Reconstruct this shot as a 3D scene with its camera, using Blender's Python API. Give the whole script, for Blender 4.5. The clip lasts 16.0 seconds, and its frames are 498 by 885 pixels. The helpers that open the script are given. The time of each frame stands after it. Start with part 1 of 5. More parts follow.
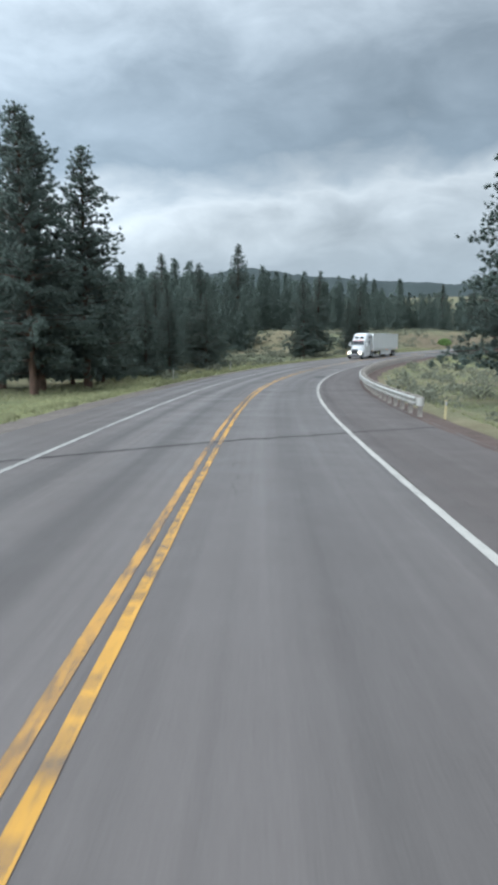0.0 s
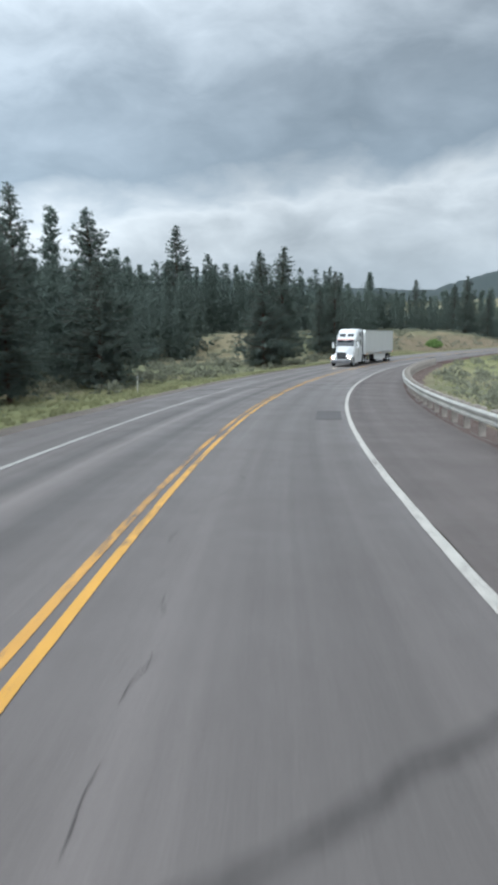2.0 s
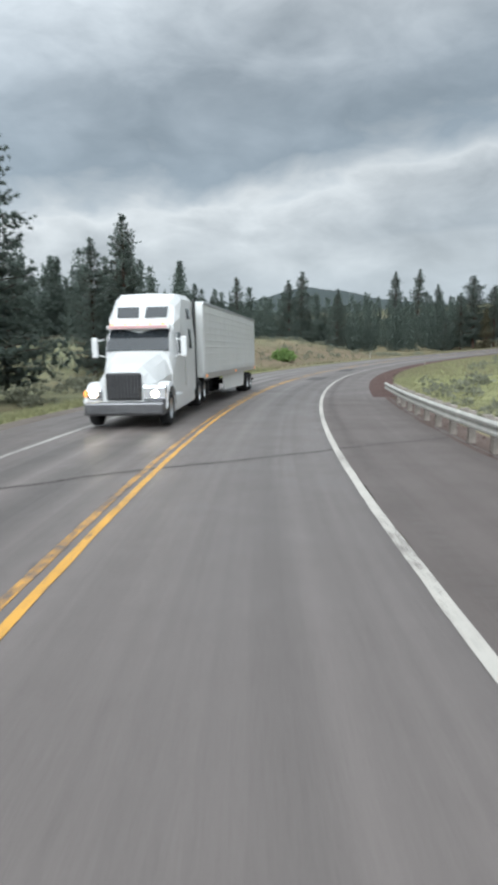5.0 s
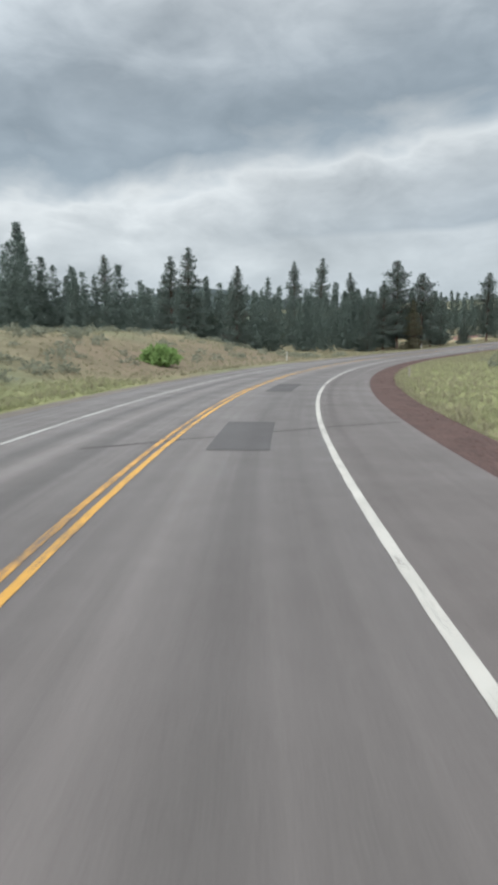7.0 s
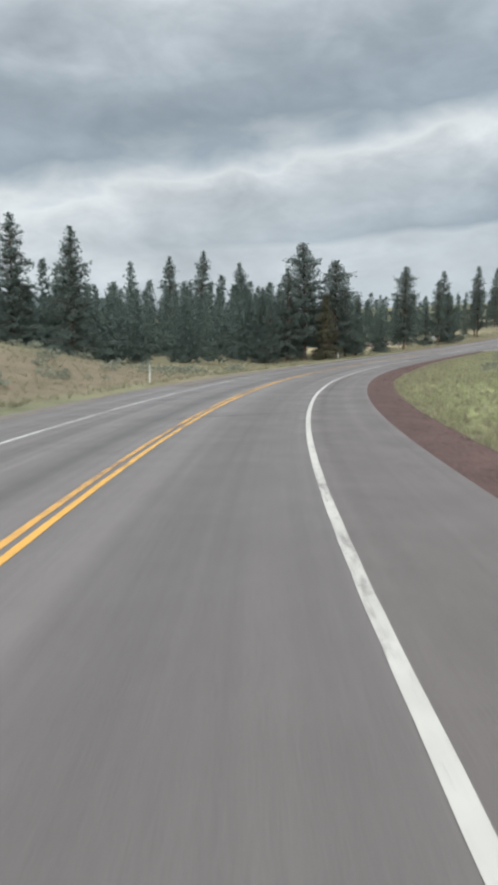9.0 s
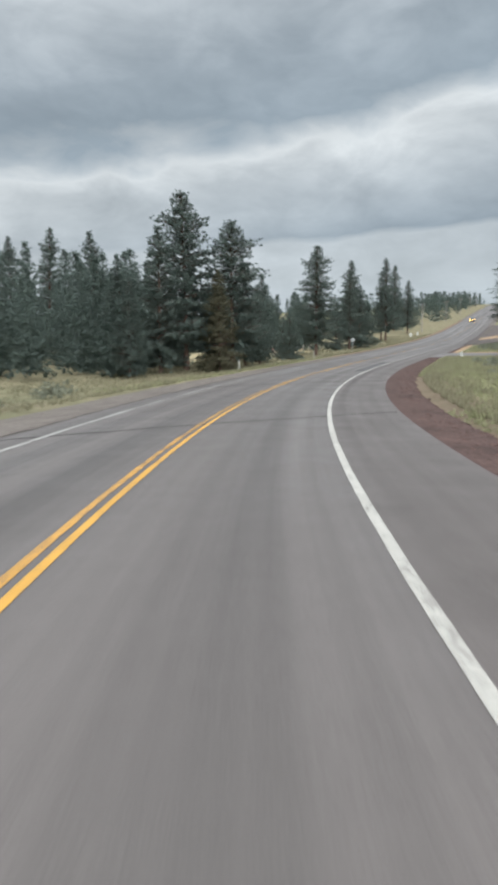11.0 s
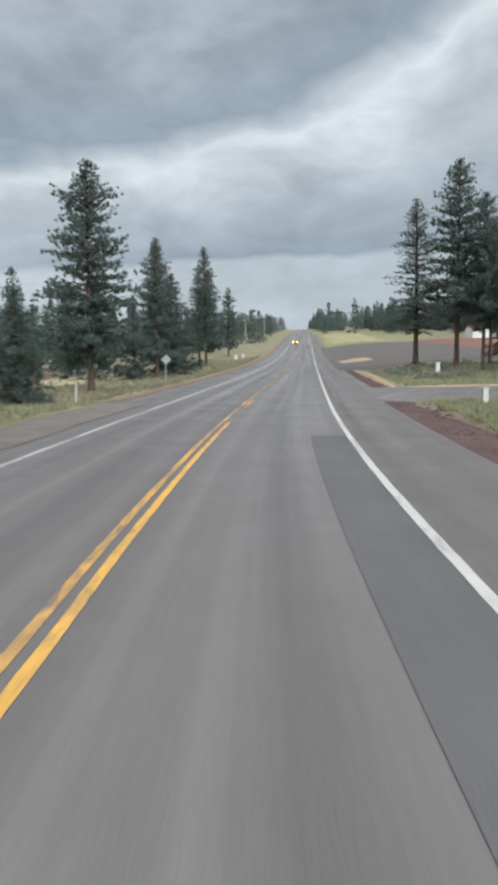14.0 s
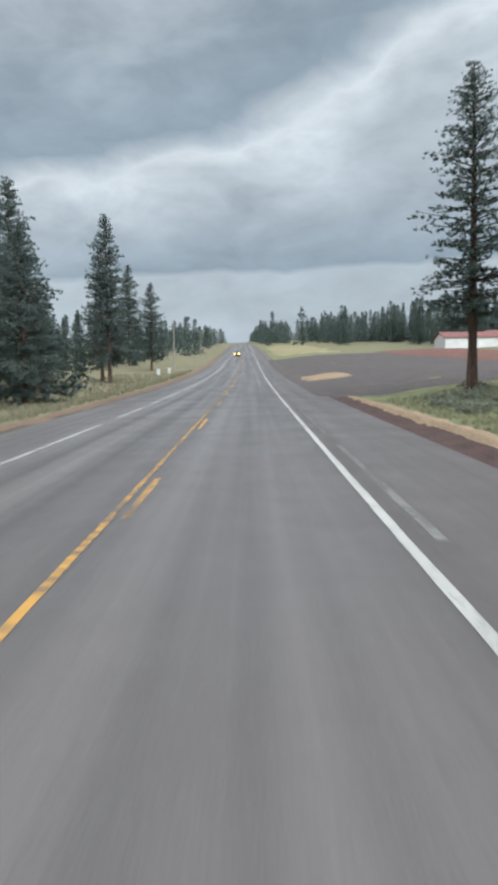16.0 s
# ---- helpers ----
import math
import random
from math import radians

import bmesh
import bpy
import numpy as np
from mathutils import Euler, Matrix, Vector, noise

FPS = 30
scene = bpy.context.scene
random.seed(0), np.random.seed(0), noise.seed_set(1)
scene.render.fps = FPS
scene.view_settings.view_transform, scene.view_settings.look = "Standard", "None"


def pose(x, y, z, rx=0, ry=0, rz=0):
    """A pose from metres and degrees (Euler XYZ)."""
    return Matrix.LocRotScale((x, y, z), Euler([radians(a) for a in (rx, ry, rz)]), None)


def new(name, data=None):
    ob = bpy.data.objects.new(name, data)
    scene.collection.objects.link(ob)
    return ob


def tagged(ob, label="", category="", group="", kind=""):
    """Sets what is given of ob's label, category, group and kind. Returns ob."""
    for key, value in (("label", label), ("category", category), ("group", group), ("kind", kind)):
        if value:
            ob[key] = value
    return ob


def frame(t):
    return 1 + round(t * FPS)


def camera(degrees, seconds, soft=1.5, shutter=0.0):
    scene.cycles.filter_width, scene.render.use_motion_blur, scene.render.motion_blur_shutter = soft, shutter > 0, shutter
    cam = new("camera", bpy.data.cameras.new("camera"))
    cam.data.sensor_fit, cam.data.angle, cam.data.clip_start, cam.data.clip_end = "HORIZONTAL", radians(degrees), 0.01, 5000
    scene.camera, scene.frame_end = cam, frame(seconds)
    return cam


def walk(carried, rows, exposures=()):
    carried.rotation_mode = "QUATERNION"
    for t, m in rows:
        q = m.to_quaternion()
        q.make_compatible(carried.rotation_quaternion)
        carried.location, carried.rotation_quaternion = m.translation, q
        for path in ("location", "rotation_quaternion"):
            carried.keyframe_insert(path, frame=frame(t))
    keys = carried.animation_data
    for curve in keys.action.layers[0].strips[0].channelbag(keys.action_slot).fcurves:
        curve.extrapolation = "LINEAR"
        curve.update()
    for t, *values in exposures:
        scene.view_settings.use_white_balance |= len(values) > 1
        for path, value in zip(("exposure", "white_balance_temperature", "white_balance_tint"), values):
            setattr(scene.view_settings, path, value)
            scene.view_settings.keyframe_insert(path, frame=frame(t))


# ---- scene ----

# the road: curvature (1/km) and grade (%) by the distance s along its yellow centre line
CURVE = [(-60, -2.4), (-20, -2.41), (0, -0.05), (20, 1.88), (40, 3.98), (60, 4.88), (80, 4.3), (100, 4.18),
         (120, 4.22), (140, 4.42), (160, 4.82), (180, 4.72), (200, 4.81), (220, 5.23), (240, 5.23), (260, 5.14),
         (280, 2.99), (300, 0.29), (320, -0.01), (340, -0.04), (2000, -0.01)]
GRADE = [(-60, -7.7), (-20, -7.96), (30, -5.86), (80, -3.47), (130, -2.21), (180, -1.17), (230, 0.09), (280, 2.86),
         (330, 3.76), (380, 5.12), (430, 7.26), (500, 8.05), (600, 8), (800, 8), (1000, 3), (1200, 0), (2000, 0)]
STEP = 0.5
S = np.arange(-60, 1500 + STEP, STEP)
ZERO = int(60 / STEP)


def summed(values):
    q = np.concatenate([[0], np.cumsum((values[1:] + values[:-1]) / 2 * STEP)])
    return q - q[ZERO]


HEAD = summed(np.interp(S, *zip(*CURVE)) * 1e-3)
RX, RY = summed(np.sin(HEAD)), summed(np.cos(HEAD))
RZ = summed(np.interp(S, *zip(*GRADE)) * 1e-2)


def road(s, lat=0.0, up=0.0):
    """A point of the road: s along the centre line, lat metres to its right."""
    h = np.interp(s, S, HEAD)
    return Vector((np.interp(s, S, RX) + lat * math.cos(h), np.interp(s, S, RY) - lat * math.sin(h), np.interp(s, S, RZ) + up))


def heading(s):
    return math.degrees(np.interp(s, S, HEAD))


# ---- camera ----
# seconds, s, metres right of the centre line, degrees of turn against the road, tilt, roll
WALK = [
    (0.0, 0.00, 1.12, -0.88, -10.71, 0.13),
    (0.5, 9.32, 1.12, -0.35, -10.57, 0.20),
    (1.0, 18.68, 1.31, -0.20, -10.46, -0.21),
    (1.5, 28.09, 1.54, -0.52, -10.42, -1.05),
    (2.0, 37.54, 1.69, -1.00, -9.93, -0.93),
    (2.5, 47.02, 1.76, -1.10, -9.73, -0.74),
    (3.0, 56.52, 1.77, -0.99, -9.79, -0.38),
    (3.5, 66.04, 1.81, -0.07, -9.24, -0.37),
    (4.0, 75.58, 1.83, 0.14, -9.24, 0.14),
    (4.5, 85.14, 1.94, 0.39, -8.78, -1.10),
    (5.2, 98.52, 1.99, 0.49, -8.80, -0.90),
    (5.7, 108.09, 2.02, 0.56, -8.82, -0.76),
    (6.2, 117.66, 2.05, 0.62, -8.83, -0.61),
    (6.6, 125.33, 2.08, 0.68, -8.84, -0.50),
    (7.0, 133.00, 2.11, 0.73, -8.86, -0.38),
    (7.5, 142.60, 2.20, 1.03, -8.59, -0.31),
    (8.0, 152.20, 2.35, 1.02, -8.52, -0.56),
    (8.5, 161.80, 2.53, 0.72, -8.43, -0.61),
    (9.0, 171.39, 2.58, 0.50, -8.05, -0.42),
    (9.6, 182.88, 2.46, 0.38, -7.90, -0.45),
    (10.1, 192.44, 2.36, 0.27, -7.78, -0.47),
    (10.6, 201.99, 2.25, 0.17, -7.66, -0.49),
    (11.0, 209.63, 2.17, 0.09, -7.56, -0.50),
    (11.5, 219.18, 2.07, -0.02, -7.44, -0.52),
    (12.0, 228.72, 1.93, 0.07, -6.97, -0.73),
    (12.5, 238.19, 1.80, 0.14, -6.80, -0.13),
    (13.0, 247.53, 1.77, -0.05, -6.39, -0.79),
    (13.5, 256.74, 1.66, 0.01, -5.93, -0.62),
    (14.0, 265.82, 1.60, -0.10, -5.55, -0.55),
    (14.5, 274.82, 1.60, -0.10, -5.33, -1.38),
    (15.0, 283.83, 1.62, -0.12, -4.99, -1.13),
    (15.5, 292.82, 1.69, -0.09, -4.84, -1.19),
    (16.0, 301.81, 1.80, -0.16, -4.41, -0.78),
]
EYE = 2.0
cam = camera(40.1, 16.0, soft=3.9, shutter=0.35)
walk(cam, [(t, Matrix.Translation(road(s, lat, EYE)) @ pose(0, 0, 0, 0, 0, -heading(s) - turn) @ pose(0, 0, 0, 90 + tilt) @ pose(0, 0, 0, 0, 0, roll))
           for t, s, lat, turn, tilt, roll in WALK],
     [(0, 0.26, 5750, 3.5), (3, 0.30, 5950, 5), (4.5, 0.32, 6100, 5.5), (7.5, 0.38, 6250, 6), (11.5, 0.34, 6250, 6), (14, 0.32, 6100, 5.5), (16, 0.28, 5950, 4.5)])

# ---- sky and sun ----
SUN_UP, SUN_ROUND = 24, 216


def node(tree, kind, inputs=(), **props):
    n = tree.nodes.new(kind)
    for k, v in props.items():
        setattr(n, k, v)
    for k, v in dict(inputs).items():
        if isinstance(v, bpy.types.NodeSocket):
            tree.links.new(v, n.inputs[k])
        else:
            n.inputs[k].default_value = v
    return n


def ramp(tree, fac, stops):
    n = tree.nodes.new("ShaderNodeValToRGB")
    tree.links.new(fac, n.inputs[0])
    e = n.color_ramp.elements
    while len(e) < len(stops):
        e.new(0.5)
    for el, (p, c) in zip(e, stops):
        el.position = p
        el.color = (*c, 1) if len(c) == 3 else c
    return n.outputs[0]


def mix(tree, fac, a, b, blend="MIX"):
    n = tree.nodes.new("ShaderNodeMix")
    n.data_type, n.blend_type = "RGBA", blend
    for sock, v in ((n.inputs[0], fac), (n.inputs[6], a), (n.inputs[7], b)):
        if isinstance(v, bpy.types.NodeSocket):
            tree.links.new(v, sock)
        elif isinstance(v, tuple):
            sock.default_value = (*v, 1)
        else:
            sock.default_value = v
    return n.outputs[2]


def calc(tree, op, a, b=0.0, clamp=False):
    n = tree.nodes.new("ShaderNodeMath")
    n.operation, n.use_clamp = op, clamp
    for sock, v in ((n.inputs[0], a), (n.inputs[1], b)):
        if isinstance(v, bpy.types.NodeSocket):
            tree.links.new(v, sock)
        else:
            sock.default_value = v
    return n.outputs[0]


def build_sky():
    world = bpy.data.worlds.new("overcast_sky")
    world.use_nodes = True
    scene.world = world
    t = world.node_tree
    t.nodes.clear()
    sky = node(t, "ShaderNodeTexSky", sky_type="NISHITA", sun_disc=False)
    sky.sun_elevation, sky.sun_rotation = radians(SUN_UP), radians(SUN_ROUND)
    way = node(t, "ShaderNodeTexCoord").outputs["Generated"]
    xyz = node(t, "ShaderNodeSeparateXYZ", {0: way})
    east, up = xyz.outputs[0], calc(t, "MAXIMUM", xyz.outputs[2], 0.0)
    height = calc(t, "DEGREES", calc(t, "ARCSINE", up))
    flat = node(t, "ShaderNodeMapping", {"Vector": way, "Scale": (1, 1, 2.1)}).outputs[0]

    def billow(scale, detail, rough, shift, warp=0.4):
        co = node(t, "ShaderNodeMapping", {"Vector": flat, "Location": (shift, shift * 0.7, 0)}).outputs[0]
        n = node(t, "ShaderNodeTexNoise", {"Vector": co, "Scale": scale, "Detail": detail, "Roughness": rough, "Distortion": warp}).outputs[0]
        return calc(t, "MULTIPLY", calc(t, "SUBTRACT", n, 0.5), 2.0)
    big, puff, wisp = billow(3.1, 3.0, 0.5, 2.3), billow(8.5, 5.0, 0.55, 5.1), billow(21.0, 5.0, 0.6, 9.7)
    # a grey deck whose ragged lower edge climbs towards the east
    round_east = calc(t, "DIVIDE", east, calc(t, "SQRT", calc(t, "SUBTRACT", 1.0001, calc(t, "MULTIPLY", up, up))))
    steep = calc(t, "MULTIPLY", calc(t, "POWER", calc(t, "ABSOLUTE", round_east), 3.0), round_east)
    edge = calc(t, "ADD", calc(t, "ADD", 10.2, calc(t, "MULTIPLY", round_east, 4.0)), calc(t, "MULTIPLY", steep, 7.0))
    edge = calc(t, "ADD", edge, calc(t, "MULTIPLY", calc(t, "POWER", calc(t, "MAXIMUM", round_east, 0.0), 30.0), 7.5))
    rag = calc(t, "ADD", calc(t, "ADD", calc(t, "MULTIPLY", big, 5.0), calc(t, "MULTIPLY", puff, 3.2)), calc(t, "MULTIPLY", wisp, 0.7))
    over = calc(t, "ADD", calc(t, "SUBTRACT", height, edge), rag)
    tone = node(t, "ShaderNodeMapRange", {"Value": over, "From Min": -14.0, "From Max": 18.0}).outputs[0]
    cloud = ramp(t, tone, [(0.0, (0.43, 0.455, 0.48)), (0.22, (0.45, 0.472, 0.495)), (0.34, (0.53, 0.545, 0.56)), (0.415, (0.63, 0.638, 0.645)), (0.46, (0.43, 0.455, 0.48)),
                           (0.52, (0.262, 0.30, 0.338)), (0.64, (0.29, 0.322, 0.356)), (0.80, (0.40, 0.422, 0.447)), (1.0, (0.54, 0.552, 0.565))])
    # a second, thinner bank with a sharp base low in the east
    base = calc(t, "ADD", calc(t, "SUBTRACT", height, calc(t, "ADD", 4.2, calc(t, "MULTIPLY", east, 5.8))), calc(t, "ADD", calc(t, "MULTIPLY", puff, 0.9), calc(t, "MULTIPLY", big, 1.0)))
    bank = ramp(t, node(t, "ShaderNodeMapRange", {"Value": base, "From Min": -1.0, "From Max": 7.0}).outputs[0],
                [(0.0, (0, 0, 0)), (0.11, (0, 0, 0)), (0.18, (1, 1, 1)), (0.5, (0.55, 0.55, 0.55)), (1.0, (0, 0, 0))])
    there = node(t, "ShaderNodeMapRange", {"Value": east, "From Min": 0.42, "From Max": 0.85, "To Min": 0.0, "To Max": 0.88}).outputs[0]
    cloud = mix(t, calc(t, "MULTIPLY", bank, there), cloud, (0.25, 0.288, 0.33))
    # torn tops: small lumps lighten and darken the deck
    lumps = calc(t, "ADD", calc(t, "ADD", calc(t, "MULTIPLY", puff, 0.6), calc(t, "MULTIPLY", big, 0.55)), calc(t, "MULTIPLY", wisp, 0.16))
    light = calc(t, "ADD", 1.0, calc(t, "MULTIPLY", lumps, 0.42))
    # thinner and brighter towards the west, where the sun stands behind the deck
    west = node(t, "ShaderNodeMapRange", {"Value": calc(t, "SUBTRACT", calc(t, "MULTIPLY", up, 1.3), east), "From Min": 0.15, "From Max": 0.8, "To Min": 1.0, "To Max": 1.8}).outputs[0]
    light = calc(t, "MULTIPLY", light, west)
    # an overcast sky grows brighter towards the zenith
    lift = node(t, "ShaderNodeMapRange", {"Value": up, "From Min": 0.48, "From Max": 0.98, "To Min": 1.0, "To Max": 2.2}).outputs[0]
    light = calc(t, "MULTIPLY", light, lift)
    cloud = mix(t, 1.0, cloud, node(t, "ShaderNodeCombineXYZ", {0: light, 1: light, 2: light}).outputs[0], "MULTIPLY")
    low = node(t, "ShaderNodeMapRange", {"Value": up, "From Min": 0.0, "From Max": 0.10, "To Min": 0.7, "To Max": 0.0}).outputs[0]
    cloud = mix(t, low, cloud, (0.37, 0.42, 0.475))
    a = node(t, "ShaderNodeBackground", {"Color": sky.outputs[0], "Strength": 0.05})
    b = node(t, "ShaderNodeBackground", {"Color": cloud, "Strength": 1.0})
    m = node(t, "ShaderNodeMixShader", {0: 0.93, 1: a.outputs[0], 2: b.outputs[0]})
    node(t, "ShaderNodeOutputWorld", {0: m.outputs[0]})
    lamp = bpy.data.lights.new("sun", "SUN")
    lamp.energy, lamp.angle, lamp.color = 2.5, radians(40), (0.98, 0.99, 1.0)
    sun = new("sun", lamp)
    sun.matrix_world = pose(0, 0, 200, 90 - SUN_UP, 0, -SUN_ROUND + 180)


build_sky()


# ---- materials ----
def material(name, rough=0.8, metal=0.0, spec=0.3):
    m = bpy.data.materials.new(name)
    m.use_nodes = True
    t = m.node_tree
    b = t.nodes["Principled BSDF"]
    b.inputs["Roughness"].default_value, b.inputs["Metallic"].default_value = rough, metal
    b.inputs["Specular IOR Level"].default_value = spec
    return m, t, b


def place(t, scale=(1, 1, 1), kind="Object"):
    co = node(t, "ShaderNodeTexCoord").outputs[kind]
    return node(t, "ShaderNodeMapping", {"Vector": co, "Scale": scale}).outputs[0]


def noise_of(t, co, scale, detail=4.0, rough=0.55):
    return node(t, "ShaderNodeTexNoise", {"Vector": co, "Scale": scale, "Detail": detail, "Roughness": rough}).outputs[0]


def bump(t, b, height, strength=0.4, distance=0.02):
    n = node(t, "ShaderNodeBump", {"Height": height, "Strength": strength, "Distance": distance})
    t.links.new(n.outputs[0], b.inputs["Normal"])


def plain(name, colour, rough=0.6, metal=0.0, spec=0.4, spread=0.12, scale=3.0, relief=0.0):
    """A painted, metal or rubber surface with dirt and slight unevenness."""
    m, t, b = material(name, rough, metal, spec)
    co = place(t)
    n = noise_of(t, co, scale)
    fine = noise_of(t, co, scale * 14)
    v = calc(t, "ADD", calc(t, "MULTIPLY", n, 0.7), calc(t, "MULTIPLY", fine, 0.3))
    dark = tuple(c * (1 - spread) for c in colour)
    light = tuple(min(1, c * (1 + spread)) for c in colour)
    t.links.new(ramp(t, v, [(0.35, dark), (0.65, light)]), b.inputs["Base Color"])
    if relief:
        bump(t, b, fine, relief)
    return m


def asphalt_material(name, tint, streaks=1.0, rough=(0.62, 0.34), spec=0.35):
    """Worn asphalt: grit, blotches, long wheel-path streaks with a damp sheen."""
    m, t, b = material(name, 0.55, 0, spec)
    uv = node(t, "ShaderNodeTexCoord").outputs["UV"]
    co = place(t)
    grit = noise_of(t, co, 55.0, 2.0, 0.7)
    blotch = noise_of(t, co, 0.55, 5.0, 0.6)
    long = noise_of(t, node(t, "ShaderNodeMapping", {"Vector": uv, "Scale": (0.016, 1.25, 1)}).outputs[0], 1.0, 4.0, 0.6)
    wide = noise_of(t, node(t, "ShaderNodeMapping", {"Vector": uv, "Scale": (0.006, 0.55, 1), "Location": (3.0, 7.3, 0)}).outputs[0], 1.0, 2.0)
    base = ramp(t, blotch, [(0.3, tuple(c * 0.86 for c in tint)), (0.7, tuple(c * 1.12 for c in tint))])
    lane = calc(t, "ADD", calc(t, "MULTIPLY", long, 0.6), calc(t, "MULTIPLY", wide, 0.4))
    base = mix(t, 0.6 * streaks, base, ramp(t, lane, [(0.36, tuple(c * 0.56 for c in tint)), (0.5, tint), (0.64, tuple(c * 1.6 for c in tint))]))
    # wheel paths: darker where tyres run, paler between them and along the joints
    across = node(t, "ShaderNodeSeparateXYZ", {0: uv}).outputs[1]
    across = calc(t, "ADD", across, calc(t, "MULTIPLY", calc(t, "SUBTRACT", wide, 0.5), 0.9))
    track = node(t, "ShaderNodeMapRange", {"Value": across, "From Min": -4.0, "From Max": 4.0}).outputs[0]
    tone = [(0.0, 1.0), (0.09, 1.22), (0.17, 0.64), (0.25, 1.4), (0.33, 0.64), (0.42, 1.1), (0.5, 0.92), (0.6, 1.07), (0.72, 0.9), (0.85, 1.08), (0.94, 0.86), (1.0, 1.0)]
    base = mix(t, 0.85 * streaks, base, ramp(t, track, [(p, (k / 1.4,) * 3) for p, k in tone]), "MULTIPLY")
    base = mix(t, 0.85 * streaks, base, (1.4, 1.4, 1.4), "MULTIPLY")
    base = mix(t, 0.16, base, ramp(t, grit, [(0.35, (0.02, 0.02, 0.02)), (0.65, (0.30, 0.28, 0.27))]))
    t.links.new(base, b.inputs["Base Color"])
    damp = calc(t, "ADD", calc(t, "MULTIPLY", blotch, 0.35), calc(t, "MULTIPLY", lane, 0.65))
    t.links.new(ramp(t, damp, [(0.38, (rough[0],) * 3), (0.62, (rough[1],) * 3)]), b.inputs["Roughness"])
    bump(t, b, grit, 0.35, 0.01)
    return m


def paint_material(name, colour, under, worn):
    """Road paint, worn through to the asphalt in flecks."""
    m, t, b = material(name, 0.55, 0, 0.35)
    co = place(t)
    fleck = noise_of(t, co, 13.0, 8.0, 0.74)
    area = noise_of(t, co, 0.35, 3.0)
    v = calc(t, "ADD", calc(t, "MULTIPLY", fleck, 0.68), calc(t, "MULTIPLY", area, 0.32))
    c = ramp(t, v, [(worn - 0.03, under), (worn + 0.03, colour)])
    tone = ramp(t, noise_of(t, co, 2.0), [(0.3, (0.82, 0.82, 0.82)), (0.7, (1, 1, 1))])
    t.links.new(mix(t, 1.0, c, tone, "MULTIPLY"), b.inputs["Base Color"])
    bump(t, b, fleck, 0.3, 0.01)
    return m


def ground_material():
    m, t, b = material("meadow_soil", 0.95, 0, 0.1)
    co = place(t)
    big = noise_of(t, co, 0.045, 5.0, 0.6)
    mid = noise_of(t, co, 0.5, 5.0, 0.65)
    fine = noise_of(t, co, 7.0, 4.0, 0.7)
    dry = ramp(t, mid, [(0.3, (0.12, 0.10, 0.06)), (0.5, (0.195, 0.165, 0.10)), (0.7, (0.26, 0.22, 0.14))])
    sage = ramp(t, mid, [(0.3, (0.075, 0.085, 0.045)), (0.55, (0.14, 0.155, 0.085)), (0.75, (0.21, 0.215, 0.13))])
    green = ramp(t, mid, [(0.3, (0.125, 0.14, 0.055)), (0.6, (0.235, 0.245, 0.105)), (0.75, (0.34, 0.335, 0.17))])
    red = ramp(t, mid, [(0.3, (0.095, 0.066, 0.048)), (0.7, (0.19, 0.138, 0.10))])
    cover = node(t, "ShaderNodeVertexColor", layer_name="cover").outputs[0]
    part = node(t, "ShaderNodeSeparateColor", {0: cover})
    c = mix(t, ramp(t, big, [(0.4, (0, 0, 0)), (0.58, (1, 1, 1))]), sage, dry)
    edge = calc(t, "MULTIPLY", calc(t, "SUBTRACT", mid, 0.5), 0.9)
    for i, layer in ((1, green), (0, red), (2, dry)):
        f = calc(t, "ADD", part.outputs[i], calc(t, "MULTIPLY", edge, calc(t, "MULTIPLY", part.outputs[i], 1.6)), True)
        c = mix(t, f, c, layer)
    c = mix(t, 0.22, c, ramp(t, fine, [(0.3, (0.03, 0.03, 0.02)), (0.7, (0.36, 0.33, 0.22))]))
    t.links.new(c, b.inputs["Base Color"])
    bump(t, b, fine, 0.6, 0.05)
    return m


def gravel_material(name, dark, light):
    m, t, b = material(name, 0.9, 0, 0.2)
    co = place(t)
    stone = node(t, "ShaderNodeTexVoronoi", {"Vector": co, "Scale": 14.0}).outputs[0]
    n = noise_of(t, co, 0.8, 6.0, 0.65)
    v = calc(t, "ADD", calc(t, "MULTIPLY", stone, 0.45), calc(t, "MULTIPLY", n, 0.65))
    t.links.new(ramp(t, v, [(0.35, dark), (0.75, light)]), b.inputs["Base Color"])
    bump(t, b, stone, 0.8, 0.03)
    return m


def leaf_material(name, dark, light, gloss=0.2, thin_part=0.45):
    m, t, b = material(name, 0.75 - 0.5 * (gloss - 0.2), 0, gloss)
    co = place(t)
    info = node(t, "ShaderNodeObjectInfo").outputs["Random"]
    isl = node(t, "ShaderNodeNewGeometry").outputs["Random Per Island"]
    v = calc(t, "ADD", calc(t, "MULTIPLY", isl, 0.45), calc(t, "MULTIPLY", noise_of(t, co, 0.5), 0.4))
    v = calc(t, "ADD", v, calc(t, "MULTIPLY", info, 0.2))
    c = ramp(t, v, [(0.2, dark), (0.8, light)])
    t.links.new(c, b.inputs["Base Color"])
    thin = node(t, "ShaderNodeBsdfTranslucent", {0: c})
    both = node(t, "ShaderNodeMixShader", {0: thin_part, 1: b.outputs[0], 2: thin.outputs[0]})
    t.links.new(both.outputs[0], t.nodes["Material Output"].inputs[0])
    return m


